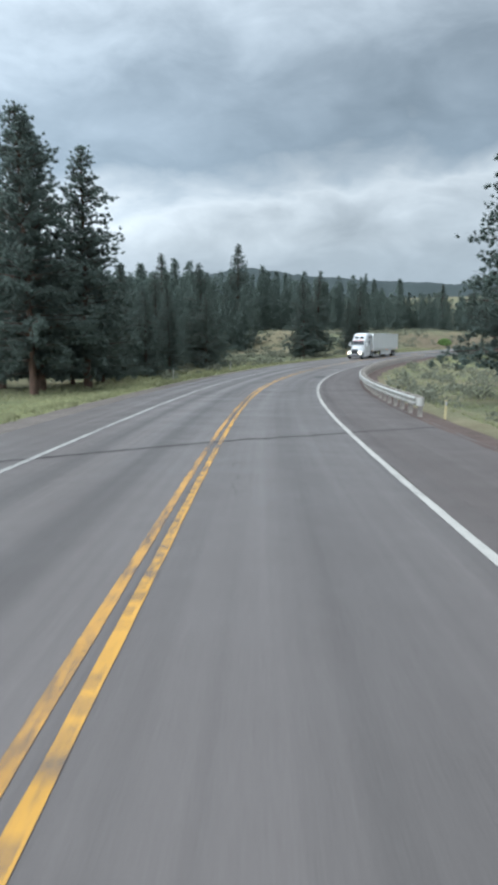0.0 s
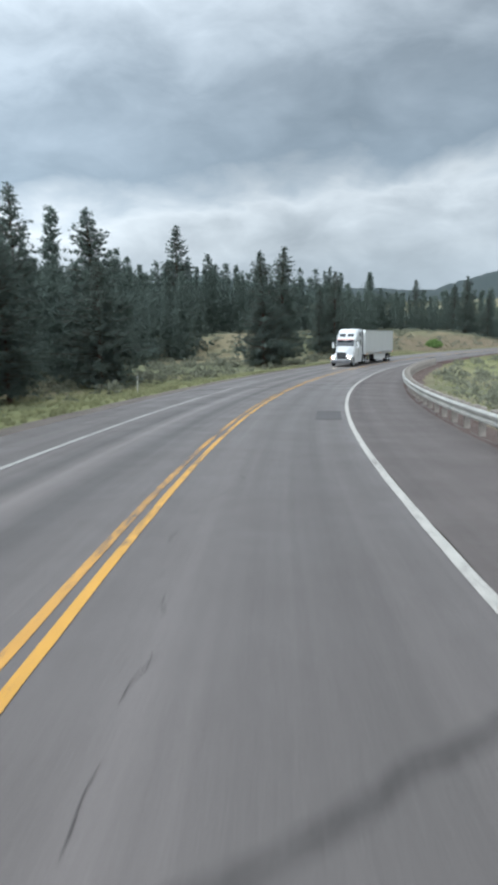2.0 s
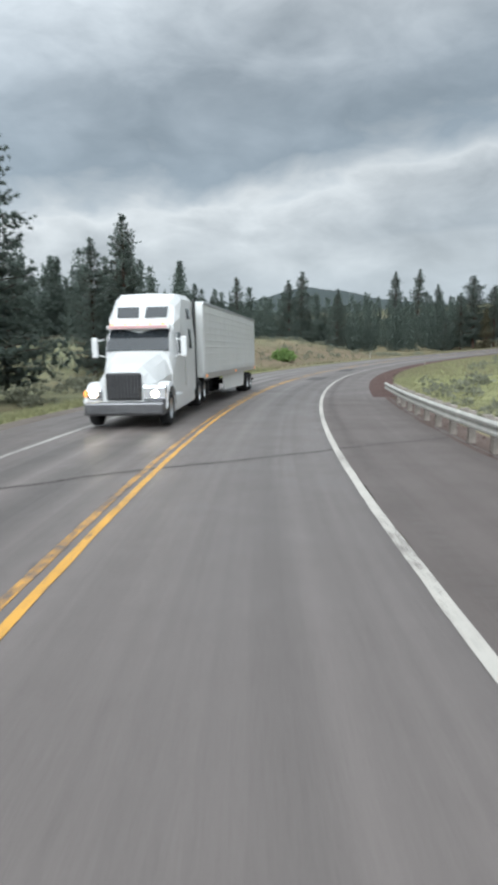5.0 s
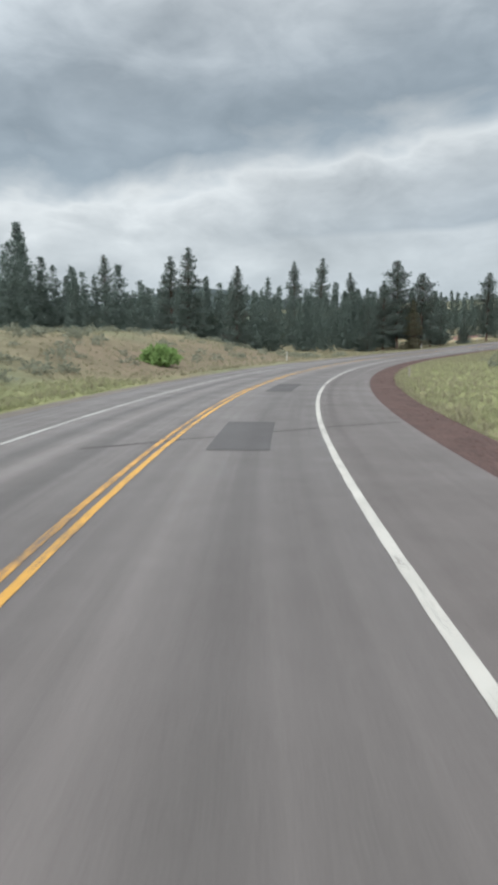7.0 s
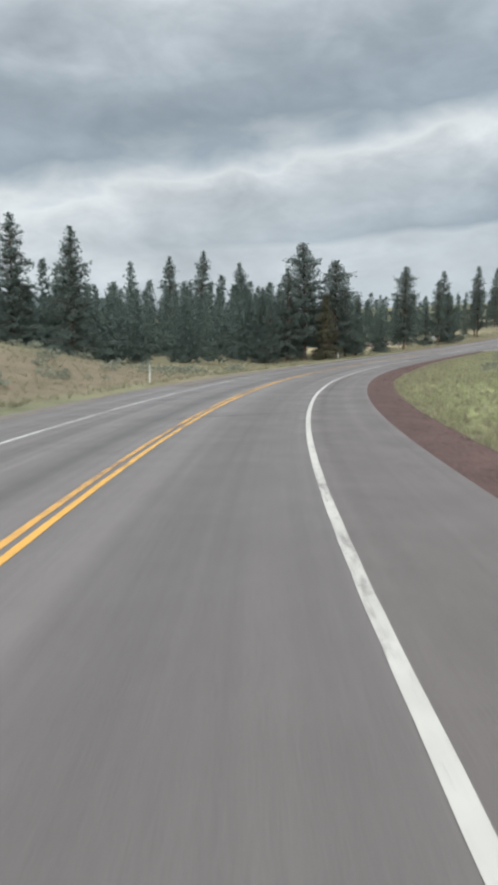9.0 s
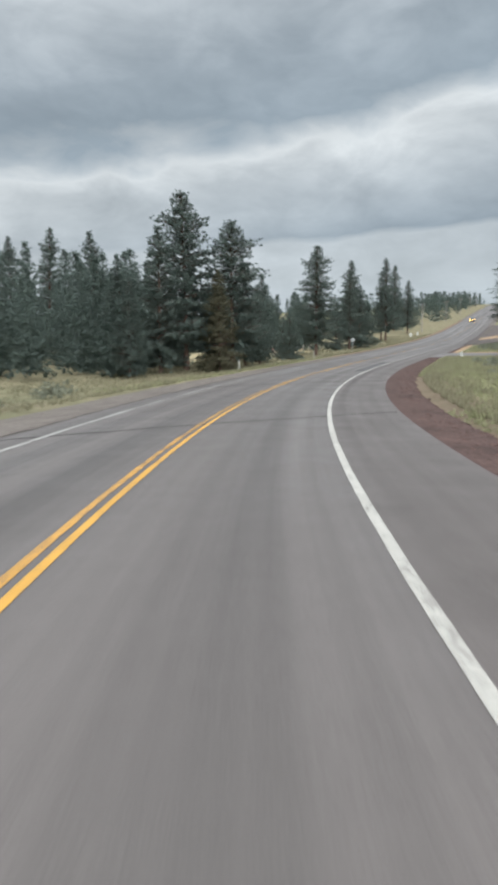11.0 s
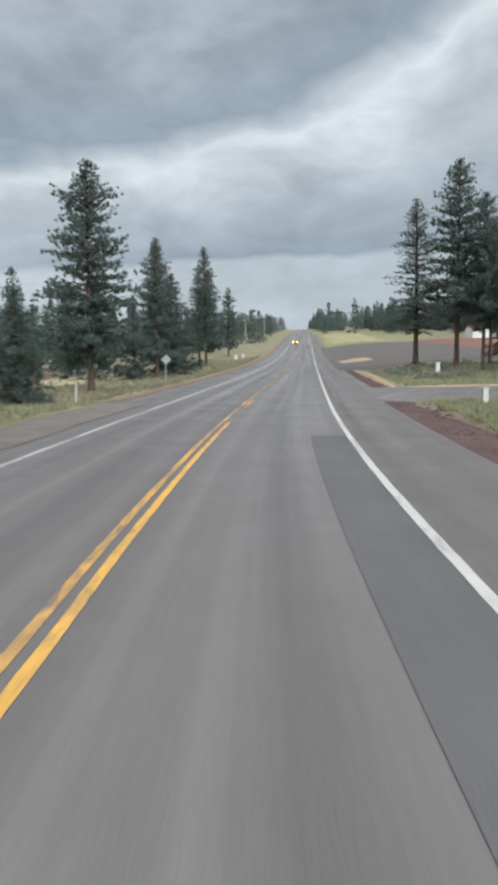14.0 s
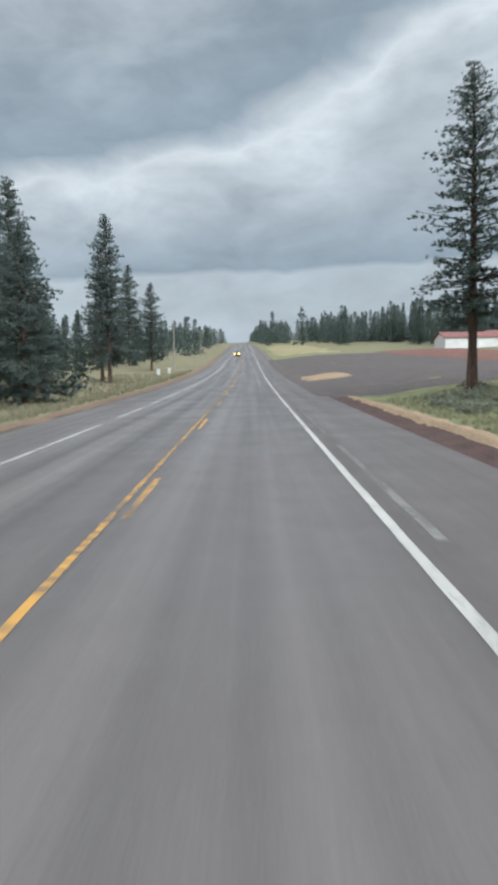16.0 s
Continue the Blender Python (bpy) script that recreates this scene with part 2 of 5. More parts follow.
def bark_material():
    m, t, b = material("pine_bark", 0.95, 0, 0.1)
    co = place(t, (3, 3, 0.5))
    n = noise_of(t, co, 3.0, 6.0, 0.7)
    t.links.new(ramp(t, n, [(0.35, (0.045, 0.034, 0.029)), (0.65, (0.15, 0.098, 0.074))]), b.inputs["Base Color"])
    bump(t, b, n, 0.8, 0.05)
    return m


TAR = (0.108, 0.092, 0.086)
ASPHALT = asphalt_material("worn_asphalt", TAR)
PATCH = asphalt_material("patch_asphalt", (0.075, 0.070, 0.070), 0.3, (0.85, 0.7), 0.13)
OLD_PATCH = asphalt_material("old_patch_asphalt", (0.080, 0.074, 0.074), 0.3, (0.8, 0.6), 0.2)
BROWN_TAR = asphalt_material("brown_asphalt", (0.090, 0.073, 0.067), 0.25, (0.75, 0.5), 0.25)
SHOULDER = asphalt_material("shoulder_asphalt", (0.098, 0.082, 0.076), 0.35, (0.7, 0.45), 0.28)
SEAL = plain("crack_sealant", (0.066, 0.060, 0.058), 0.85, 0, 0.12, 0.4, 5.0)
YELLOW = paint_material("yellow_line_paint", (0.60, 0.32, 0.055), TAR, 0.452)
YELLOW_WORN = paint_material("worn_yellow_line_paint", (0.55, 0.29, 0.06), TAR, 0.485)
YELLOW_FAINT = paint_material("faint_yellow_line_paint", (0.46, 0.27, 0.08), TAR, 0.53)
WHITE = paint_material("white_line_paint", (0.46, 0.435, 0.395), TAR, 0.435)
WHITE_WORN = paint_material("worn_white_line_paint", (0.40, 0.385, 0.36), TAR, 0.46)
CINDER = gravel_material("red_cinder", (0.040, 0.025, 0.022), (0.118, 0.072, 0.062))
BROWN_SOIL = gravel_material("reddish_brown_soil", (0.12, 0.075, 0.052), (0.25, 0.165, 0.115))
FADED = paint_material("faded_old_paint", (0.24, 0.228, 0.21), TAR, 0.52)
DIRT = gravel_material("brown_verge_gravel", (0.07, 0.05, 0.043), (0.145, 0.108, 0.092))
GRIT = gravel_material("grey_verge_gravel", (0.085, 0.071, 0.062), (0.20, 0.172, 0.152))
LOT = gravel_material("dark_lot_gravel", (0.066, 0.055, 0.051), (0.135, 0.112, 0.104))
SAND = gravel_material("orange_sand", (0.20, 0.135, 0.085), (0.38, 0.27, 0.175))
EARTH = gravel_material("red_earth", (0.115, 0.055, 0.043), (0.215, 0.11, 0.087))
MEADOW = ground_material()
BARK = bark_material()
# needle green is paled and blued, with the veil of haze put into its colour
NEEDLES = leaf_material("pine_needles", (0.14, 0.182, 0.162), (0.222, 0.27, 0.232), 0.5, 0.6)
NEEDLES_PALE = leaf_material("dry_pine_needles", (0.15, 0.14, 0.088), (0.24, 0.225, 0.15))
BLADES = leaf_material("grass_blades", (0.18, 0.188, 0.098), (0.365, 0.365, 0.215))
STRAW = leaf_material("dry_grass_blades", (0.165, 0.152, 0.095), (0.33, 0.305, 0.205))
SAGE = leaf_material("sagebrush_leaves", (0.135, 0.142, 0.105), (0.26, 0.265, 0.20))
BUSH = leaf_material("green_bush_leaves", (0.12, 0.19, 0.06), (0.25, 0.35, 0.13))


# ---- mesh helpers ----
def mesh_of(name, verts, faces, mats=(), smooth=False):
    me = bpy.data.meshes.new(name)
    if isinstance(faces, np.ndarray):
        n, k = faces.shape
        me.vertices.add(len(verts))
        me.vertices.foreach_set("co", np.ascontiguousarray(verts, dtype=np.float32).ravel())
        me.loops.add(n * k)
        me.loops.foreach_set("vertex_index", np.ascontiguousarray(faces, dtype=np.int32).ravel())
        me.polygons.add(n)
        me.polygons.foreach_set("loop_start", np.arange(0, n * k, k, dtype=np.int32))
        me.update(calc_edges=True)
        me.polygons.foreach_set("use_smooth", np.zeros(n, dtype=bool))
    else:
        me.from_pydata([tuple(v) for v in verts], [], [tuple(f) for f in faces])
    for m in mats:
        me.materials.append(m)
    if smooth:
        me.polygons.foreach_set("use_smooth", [True] * len(me.polygons))
    me.update()
    return me


def part(name, bm, mat, parent=None, label="", smooth=False):
    """Links a bmesh as one mesh object under a thing or a part."""
    me = bpy.data.meshes.new(name)
    bmesh.ops.recalc_face_normals(bm, faces=bm.faces)
    bm.to_mesh(me)
    bm.free()
    me.materials.append(mat)
    if smooth:
        me.polygons.foreach_set("use_smooth", [True] * len(me.polygons))
    ob = new(name, me)
    ob.parent = parent
    return tagged(ob, label) if label else ob


def thing(name, m, label, category, group="", kind=""):
    ob = new(name)
    ob.matrix_world = m
    return tagged(ob, label, category, group, kind)


def box(bm, lo, hi, bevel=0.0, m=None):
    made = bmesh.ops.create_cube(bm, size=1)["verts"]
    for v in made:
        v.co = Vector([lo[i] + (v.co[i] + 0.5) * (hi[i] - lo[i]) for i in range(3)])
    if bevel:
        edges = {e for v in made for e in v.link_edges}
        out = bmesh.ops.bevel(bm, geom=list(edges), offset=bevel, segments=2, affect="EDGES", profile=0.5)
        made = list({v for f in out["faces"] for v in f.verts} | {v for v in made if v.is_valid})
    if m is not None:
        for v in made:
            v.co = m @ v.co
    return made


def tube(bm, p, q, r0, r1=None, n=10, caps=True):
    p, q = Vector(p), Vector(q)
    r1 = r0 if r1 is None else r1
    d = q - p
    m = Matrix.Translation((p + q) / 2) @ d.to_track_quat("Z", "Y").to_matrix().to_4x4()
    return bmesh.ops.create_cone(bm, cap_ends=caps, segments=n, radius1=max(r0, 1e-4), radius2=max(r1, 1e-4), depth=d.length, matrix=m)["verts"]


def strip(name, stations, lats, ups, mat, label, category, kind="structure", wobble=0.0, seed=0):
    """A band that follows the road: lats and ups across, stations along."""
    rng = random.Random(seed)
    verts, faces, uvs = [], [], []
    n = len(lats)
    for s in stations:
        for j, (l, u) in enumerate(zip(lats, ups)):
            w = rng.uniform(-wobble, wobble) if wobble else 0.0
            verts.append(road(s, l + w, u))
            uvs.append((s, l))
    for i in range(len(stations) - 1):
        for j in range(n - 1):
            a = i * n + j
            faces.append((a, a + 1, a + n + 1, a + n))
    me = mesh_of(name, verts, faces, [mat])
    layer = me.uv_layers.new(name="UVMap")
    idx = np.empty(len(me.loops), dtype=np.int32)
    me.loops.foreach_get("vertex_index", idx)
    layer.data.foreach_set("uv", np.array(uvs, dtype=np.float32)[idx].ravel())
    return tagged(new(name, me), label, category, "", kind)


# ---- ground ----
def smooth01(x, a, b):
    u = np.clip((x - a) / (b - a), 0, 1)
    return u * u * (3 - 2 * u)


def nearest(x, y):
    """Distance along the road and metres to its right, for arrays of places."""
    px, py, h, s = RX[::4], RY[::4], HEAD[::4], S[::4]
    out_s, out_l = np.empty_like(x), np.empty_like(x)
    for k in range(0, len(x), 4000):
        dx, dy = x[k:k + 4000, None] - px, y[k:k + 4000, None] - py
        j = (dx * dx + dy * dy).argmin(1)
        i = np.arange(len(j))
        out_l[k:k + 4000] = dx[i, j] * np.cos(h[j]) - dy[i, j] * np.sin(h[j])
        out_s[k:k + 4000] = s[j] + dx[i, j] * np.sin(h[j]) + dy[i, j] * np.cos(h[j])
    return out_s, out_l


def ripple(x, y, size):
    return (np.sin(x / size + 1.3 * np.sin(y / size * 0.7)) + np.sin(y / size * 1.27 + 1.1 * np.sin(x / size * 0.83 + 2))) * 0.5


def ground_height(x, y, trench=True):
    x, y = np.asarray(x, float).ravel(), np.asarray(y, float).ravel()
    s, lat = nearest(x, y)
    px, py, pz = RX[::40], RY[::40], RZ[::40]
    z = np.empty_like(x)
    for k in range(0, len(x), 4000):
        d2 = (x[k:k + 4000, None] - px) ** 2 + (y[k:k + 4000, None] - py) ** 2
        w = 1.0 / (d2 + 60.0) ** 2
        z[k:k + 4000] = (w * pz).sum(1) / w.sum(1)
    near = np.interp(s, S, RZ)
    d = np.abs(lat)
    z = near + (z - near) * smooth01(d, 10, 60)
    left = lat < 0
    # bank on the outside of the bend, low rise on its inside
    bank = smooth01(s, 138, 165) * (1 - smooth01(s, 215, 245))
    z += np.where(left, bank * 3.5 * smooth01(d, 9, 26), 0)
    z += np.where(left, -0.5 * smooth01(d, 7, 11) * (1 - bank), 0)
    inner = smooth01(s, 70, 130) * (1 - smooth01(s, 240, 280))
    z += np.where(~left, inner * 0.9 * smooth01(d, 8, 35) - 0.9 * (1 - smooth01(s, 110, 145)) * smooth01(d, 7.5, 12), 0)
    z += ripple(x, y, 6.0) * 0.16 * smooth01(d, 10, 22) + ripple(x, y, 31.0) * 0.7 * smooth01(d, 30, 80)
    z += np.where(~left, smooth01(s, 312, 350) * np.minimum(0.14 * np.maximum(d - 9, 0), 0.9 + 0.025 * np.maximum(d - 15, 0)), 0)
    # ridges far away
    far = np.hypot(x - 90, y - 190)
    z += smooth01(far, 500, 1800) * (6 + 14 * smooth01(ripple(x, y, 330.0), -1, 1))
    # the road lies in a shallow trench of the sheet
    if trench:
        flat = np.where(left, 0, smooth01(s, 286, 290) * (1 - smooth01(s, 452, 458)))
        z -= 0.35 * (1 - smooth01(d, 7.0 - 0.8 * flat, 8.6 - 1.4 * flat)) * (s > -58) + 0.02
    return z


def ground_at(x, y):
    return float(ground_height([x], [y])[0])


def axis(a, b, fine, far):
    core = list(np.arange(a, b + fine, fine))
    step, out = fine, []
    v = core[-1]
    while v < far:
        step *= 1.22
        v += step
        out.append(v)
    step, low = fine, []
    v = core[0]
    while v > -far:
        step *= 1.22
        v -= step
        low.append(v)
    return np.array(low[::-1] + core + out)


def build_ground():
    xs, ys = axis(-45, 300, 2.0, 3600), axis(-40, 345, 2.0, 3600)
    gx, gy = np.meshgrid(xs, ys)
    z = ground_height(gx, gy)
    n = len(xs)
    verts = np.column_stack([gx.ravel(), gy.ravel(), z])
    i = np.arange((len(ys) - 1) * (n - 1))
    a = (i // (n - 1)) * n + i % (n - 1)
    faces = np.column_stack([a, a + 1, a + n + 1, a + n])
    me = mesh_of("ground", verts, faces, [MEADOW], True)
    s, lat = nearest(gx.ravel(), gy.ravel())
    d = np.abs(lat)
    cover = np.zeros((len(verts), 4), dtype=np.float32)
    left = lat < 0
    # land cover: red soil, fresh grass, dry grass
    near_turn = smooth01(s, 276, 286) * (s < 300) * smooth01(d, 7.5, 9) * (1 - smooth01(d, 11, 15)) * (lat > 0)
    cover[:, 0] = near_turn * 0.15 + np.where(left, smooth01(s, 165, 185) * (1 - smooth01(s, 235, 250)) * smooth01(d, 8, 10) * (1 - smooth01(d, 16, 26)) * 0.8, (1 - smooth01(d, 7.6 + 1.6 * smooth01(s, 200, 225), 9 + 1.6 * smooth01(s, 200, 225))) * (0.6 + 0.4 * smooth01(s, 200, 225)) * (s < 300))
    cover[:, 1] = near_turn * 0.75 + np.where(left, (1 - smooth01(d, 9.5, 13 + 5 * (s < 100))) * (1 - smooth01(s, 165, 185)) * 0.85, smooth01(d, 7.0, 8) * (1 - smooth01(d, 28, 50)) * smooth01(s, 95, 150) * (1 - smooth01(s, 230, 270) * 0.55) * 0.95)
    cover[:, 2] = np.where(left, smooth01(s, 240, 260) * (1 - smooth01(d, 40, 80)) * 0.8, smooth01(s, 180, 240) * smooth01(d, 12, 20) * (1 - smooth01(d, 40, 80)) * 0.45)
    cover[:, 3] = 1
    att = me.color_attributes.new("cover", "FLOAT_COLOR", "POINT")
    att.data.foreach_set("color", cover.ravel())
    return tagged(new("ground", me), "rolling meadow of sage, dry grass and red soil", "ground", "", "structure")


build_ground()


# ---- road ----
def along(a, b, step=1.0):
    return list(np.arange(a, b, step)) + [b]


def surface(lat):
    """Height of the asphalt against the centre line's level."""
    return float(np.interp(lat, [-6.1, -3.6, 0, 3.6, 5.95, 6.3, 6.72], [-0.055, 0, 0.02, 0, -0.034, -0.04, -0.058]))


def build_road():
    st = along(-58, 400) + along(404, 1400, 8.0)
    strip("road", st, [-6.1, -3.6, 0, 3.62], [-0.055, 0, 0.02, 0], ASPHALT, "worn grey two-lane asphalt road, damp from rain", "road")
    st2 = along(-58, 700, 1.0)
    for st3 in (along(128, 297), along(345, 400) + along(404, 1400, 8.0)):
        strip("paved_shoulder", st3, [3.62, 4.8, 5.95], [0, -0.017, -0.034], SHOULDER, "worn asphalt shoulder outside the white line", "shoulder")
    strip("paved_shoulder", along(-58, 128), [3.62, 5.95, 6.3, 6.72], [0, -0.034, -0.04, -0.058], BROWN_TAR, "brownish asphalt shoulder in front of the guardrail", "shoulder", wobble=0.02, seed=14)
    strip("road_shoulder", along(-58, 128), [5.6, 6.6, 7.7, 8.9], [-0.034, -0.05, -0.16, -0.7], DIRT, "brown gravel strip under the guardrail", "shoulder", wobble=0.05, seed=3)
    strip("road_shoulder", along(128, 296.9), [5.9, 6.3, 6.9, 7.5, 8.6], [-0.037, -0.05, -0.045, -0.10, -0.6], CINDER, "red cinder shoulder along the asphalt edge", "shoulder", wobble=0.05, seed=3)
    strip("road_shoulder", along(308.6, 343), [6.5, 6.85, 7.1, 7.5, 8.2], [-0.07, -0.05, -0.01, 0.04, -0.4], CINDER, "red cinder shoulder along the asphalt edge", "shoulder", wobble=0.09, seed=13)
    strip("paved_shoulder", along(297, 345), [3.62, 4.8, 5.95, 6.6], [0, -0.017, -0.034, -0.052], SHOULDER, "worn asphalt shoulder beside the side road", "shoulder")
    strip("road_shoulder", along(464, 1200, 2.0), [5.9, 6.6, 7.5, 8.7], [-0.037, -0.05, -0.12, -0.7], GRIT, "grey gravel shoulder along the asphalt edge", "shoulder", wobble=0.12, seed=4)
    strip("road_shoulder", st2, [-9.3, -8.3, -7.3, -6.05], [-1.0, -0.34, -0.15, -0.058], GRIT, "brown gravel shoulder along the asphalt edge", "shoulder", wobble=0.12, seed=5)
    strip("gravel_shoulder", along(212, 296, 0.5), [-6.3, -5.4, -4.6], [-0.05, -0.03, -0.006], GRIT, "loose beige-brown gravel over the shoulder outside the white line", "shoulder", wobble=0.13, seed=23)
    strip("soil_edge", along(300, 520), [-7.7, -7.2, -6.5], [-0.155, -0.115, -0.07], BROWN_SOIL, "reddish-brown soil edge beside the gravel shoulder", "soil", wobble=0.16, seed=21)
    up = 0.024

    def line(name, a, b, lat, width, mat, label, step=0.5):
        strip(name, along(a, b, step), [lat - width / 2, lat + width / 2], [up - abs(lat) * 0.0055 + 0.002] * 2, mat, label, "road marking", wobble=0.006, seed=int(a + 90 * abs(lat)))
    line("edge_line", -58, 1300, 3.54, 0.138, WHITE, "white painted edge line, slightly worn")
    line("edge_line", -58, 326, -3.56, 0.14, WHITE_WORN, "faded white painted edge line")
    line("edge_line", 329, 335, -3.56, 0.14, WHITE_WORN, "faded white painted edge line")
    line("edge_line", 338, 1300, -3.56, 0.14, WHITE_WORN, "faded white painted edge line")
    for a, b in ((296, 306), (309.5, 319), (322, 336)):
        strip("faded_line", along(a, b), [3.92, 4.06], [surface(3.92) + 0.002, surface(4.06) + 0.002], FADED, "pale streak of old paint on the paved shoulder", "road marking", wobble=0.015, seed=31)
    for a, b, w in ((-58, 297.4, 0.112), (297.4, 302.4, 0.06), (302.4, 333, 0.10)):
        line("centre_line", a, b, -0.108, w, YELLOW_WORN, "solid yellow centre line, worn through in flecks")
    line("centre_line", 334, 700, -0.108, 0.112, YELLOW_FAINT, "faint yellow centre line, mostly worn away")
    line("centre_line", -58, 287, 0.108, 0.112, YELLOW, "solid yellow centre line, slightly worn")
    for a, b in [(291.5, 297.5), (310.8, 314)] + [(323.5 + 12.2 * k, 327.5 + 12.2 * k) for k in range(18)]:
        line("centre_dash", a, b, 0.108, 0.112, YELLOW_WORN, "short worn yellow centre line dash")
    line("centre_dash", 300.8, 304.2, 0.09, 0.08, YELLOW_FAINT, "short yellow centre line dash, mostly worn away")
    # repairs
    for name, a, b, l0, l1 in (("asphalt_patch", 146.6, 152.0, 1.0, 2.3), ("asphalt_patch", 165.2, 171.6, 0.95, 2.2),
                               ("pale_patch", 59.5, 62.9, 2.45, 3.3), ("asphalt_patch", 266.4, 283.5, 2.55, 3.46)):
        strip(name, along(a, b, 0.5), [l0, l1], [surface(l0) + 0.008, surface(l1) + 0.008], PATCH if name == "asphalt_patch" and a < 200 else OLD_PATCH, "dark rectangular asphalt repair patch" if name == "asphalt_patch" else "old grey asphalt repair patch", "road patch")


build_road()


def build_sealed_cracks():
    rng = random.Random(11)
    for s0, wide, l0, l1 in ((16.2, 0.14, -4.6, 6.5), (38.7, 0.08, -6.0, 6.5), (80.2, 0.19, -6.0, 6.5), (106.9, 0.07, -6.0, 6.5), (148.0, 0.07, -1.6, 5.85), (168.6, 0.06, -0.4, 5.85), (192.7, 0.06, -0.6, 4.9), (228.9, 0.11, -6.0, 5.85),
                             (250.5, 0.13, -6.0, 5.85), (345.0, 0.06, -6.0, 5.85)):
        verts, faces = [], []
        drift = 0.0
        for i, l in enumerate(np.arange(l0, l1, 0.13)):
            drift = drift * 0.93 + rng.gauss(0, 0.026)
            c = s0 + 0.76 * l + drift
            a, b = wide * rng.uniform(0.55, 1.15), wide * rng.uniform(0.55, 1.15)
            verts += [road(c - a, l, surface(l) + 0.005), road(c + b, l, surface(l) + 0.005)]
            if i:
                faces.append((2 * i - 2, 2 * i - 1, 2 * i + 1, 2 * i))
        tagged(new("sealed_crack", mesh_of("sealed_crack", verts, faces, [SEAL])), "dark tar-sealed crack across the asphalt", "road crack", "sealed cracks across the road", "structure")


build_sealed_cracks()


# ---- trees ----
def tree_meshes(seed, h, base, spread, dense, tuft, lean=0.0, shape=0.8, blades=9):
    """Trunk and crown of a conifer: limbs in ragged whorls that carry needle tufts."""
    rng = np.random.default_rng(seed)
    bend = rng.normal(0, 0.012, 2)
    r0 = 0.0095 * h + 0.05

    def stem(z):
        return np.array([bend[0] * z * z / h + lean * z, bend[1] * z * z / h, z])
    tv, tf = [], []
    rings, seg = 9, 8
    for i in range(rings):
        z = h * 0.99 * i / (rings - 1) - (0.4 if i == 0 else 0)
        r = r0 * (1 - max(z, 0) / h) ** 0.8 + 0.012 + (0.35 * r0 if i == 0 else 0)
        c = stem(max(z, 0))
        for k in range(seg):
            a = 2 * math.pi * k / seg
            tv.append((c[0] + r * math.cos(a), c[1] + r * math.sin(a), z))
    for i in range(rings - 1):
        for k in range(seg):
            tf.append((i * seg + k, i * seg + (k + 1) % seg, (i + 1) * seg + (k + 1) % seg, (i + 1) * seg + k))
    cv, cf, cn, count = [], [], [], 0
    limbs_v, limbs_f = [], []
    z = base * h
    side = rng.uniform(0, 6.28)
    while z < h * 0.985:
        u = (z / h - base) / (1 - base)
        prof = (min(1.0, 0.78 + u * 2.2)) * (1 - u) ** shape * (0.86 + 0.2 * math.sin(z * 1.9 + seed)) * min(1.0, (1 - u) / 0.16) ** 0.45
        n = rng.integers(5, 8)
        for k in range(n):
            if rng.random() > dense:
                continue
            side += 2.4 + rng.normal(0, 0.35)
            L = spread * prof * rng.uniform(0.70, 1.1) + 0.12
            rise = rng.uniform(-0.10, 0.28) + 0.5 * u
            d = np.array([math.cos(side), math.sin(side), rise])
            p0 = stem(z + rng.uniform(-0.2, 0.2))
            tip = p0 + d * L
            b = len(limbs_v)
            w = 0.02 + 0.012 * L
            ax = np.array([-d[1], d[0], 0])
            limbs_v += [tuple(p0 + ax * w), tuple(p0 - ax * w), tuple(p0 + np.array([0, 0, w * 1.5])), tuple(tip)]
            limbs_f += [(b, b + 1, b + 3), (b + 1, b + 2, b + 3), (b + 2, b, b + 3)]
            m = max(3, int(L / (tuft * 0.34)))
            for q in range(m):
                f = 0.14 + 0.86 * (q + rng.random()) / m
                c = p0 + d * L * f + np.array([0, 0, -0.12 * L * f * f]) + rng.normal(0, 0.24 * tuft + 0.04 * L, 3) * np.array([1, 1, 0.65])
                v = rng.normal(0, 1, (blades, 3)) + d * 0.7 + np.array([0, 0, 0.35])
                v /= np.linalg.norm(v, axis=1)[:, None] + 1e-6
                w3 = np.cross(v, rng.normal(0, 1, (blades, 3)))
                w3 /= np.linalg.norm(w3, axis=1)[:, None] + 1e-6
                ln = (tuft * rng.uniform(0.55, 1.1, blades) * (1 - 0.4 * u))[:, None]
                wd = ln * rng.uniform(0.085, 0.16, blades)[:, None]
                b = count
                tri = np.stack([c - v * ln * 0.3 - w3 * wd, c - v * ln * 0.3 + w3 * wd, c + v * ln * 0.8], 1).reshape(-1, 3)
                cv.append(tri)
                out = np.array([c[0], c[1], 0]) / (math.hypot(c[0], c[1]) + 0.3) + np.array([0, 0, 1.0])
                cn.append(np.repeat((out + 0.55 * v) / np.linalg.norm(out + 0.55 * v, axis=1)[:, None], 3, axis=0))
                cf.append(np.arange(b, b + 3 * blades).reshape(-1, 3))
                count += 3 * blades
        z += (0.26 + 0.014 * h) * rng.uniform(0.75, 1.25) * (1 - 0.45 * u)
    off = len(tv)
    trunk = mesh_of("trunk", tv + limbs_v, tf + [tuple(i + off for i in f) for f in limbs_f], [BARK], True)
    return trunk, (np.vstack(cv), np.vstack(cf), np.vstack(cn))


KINDS = []
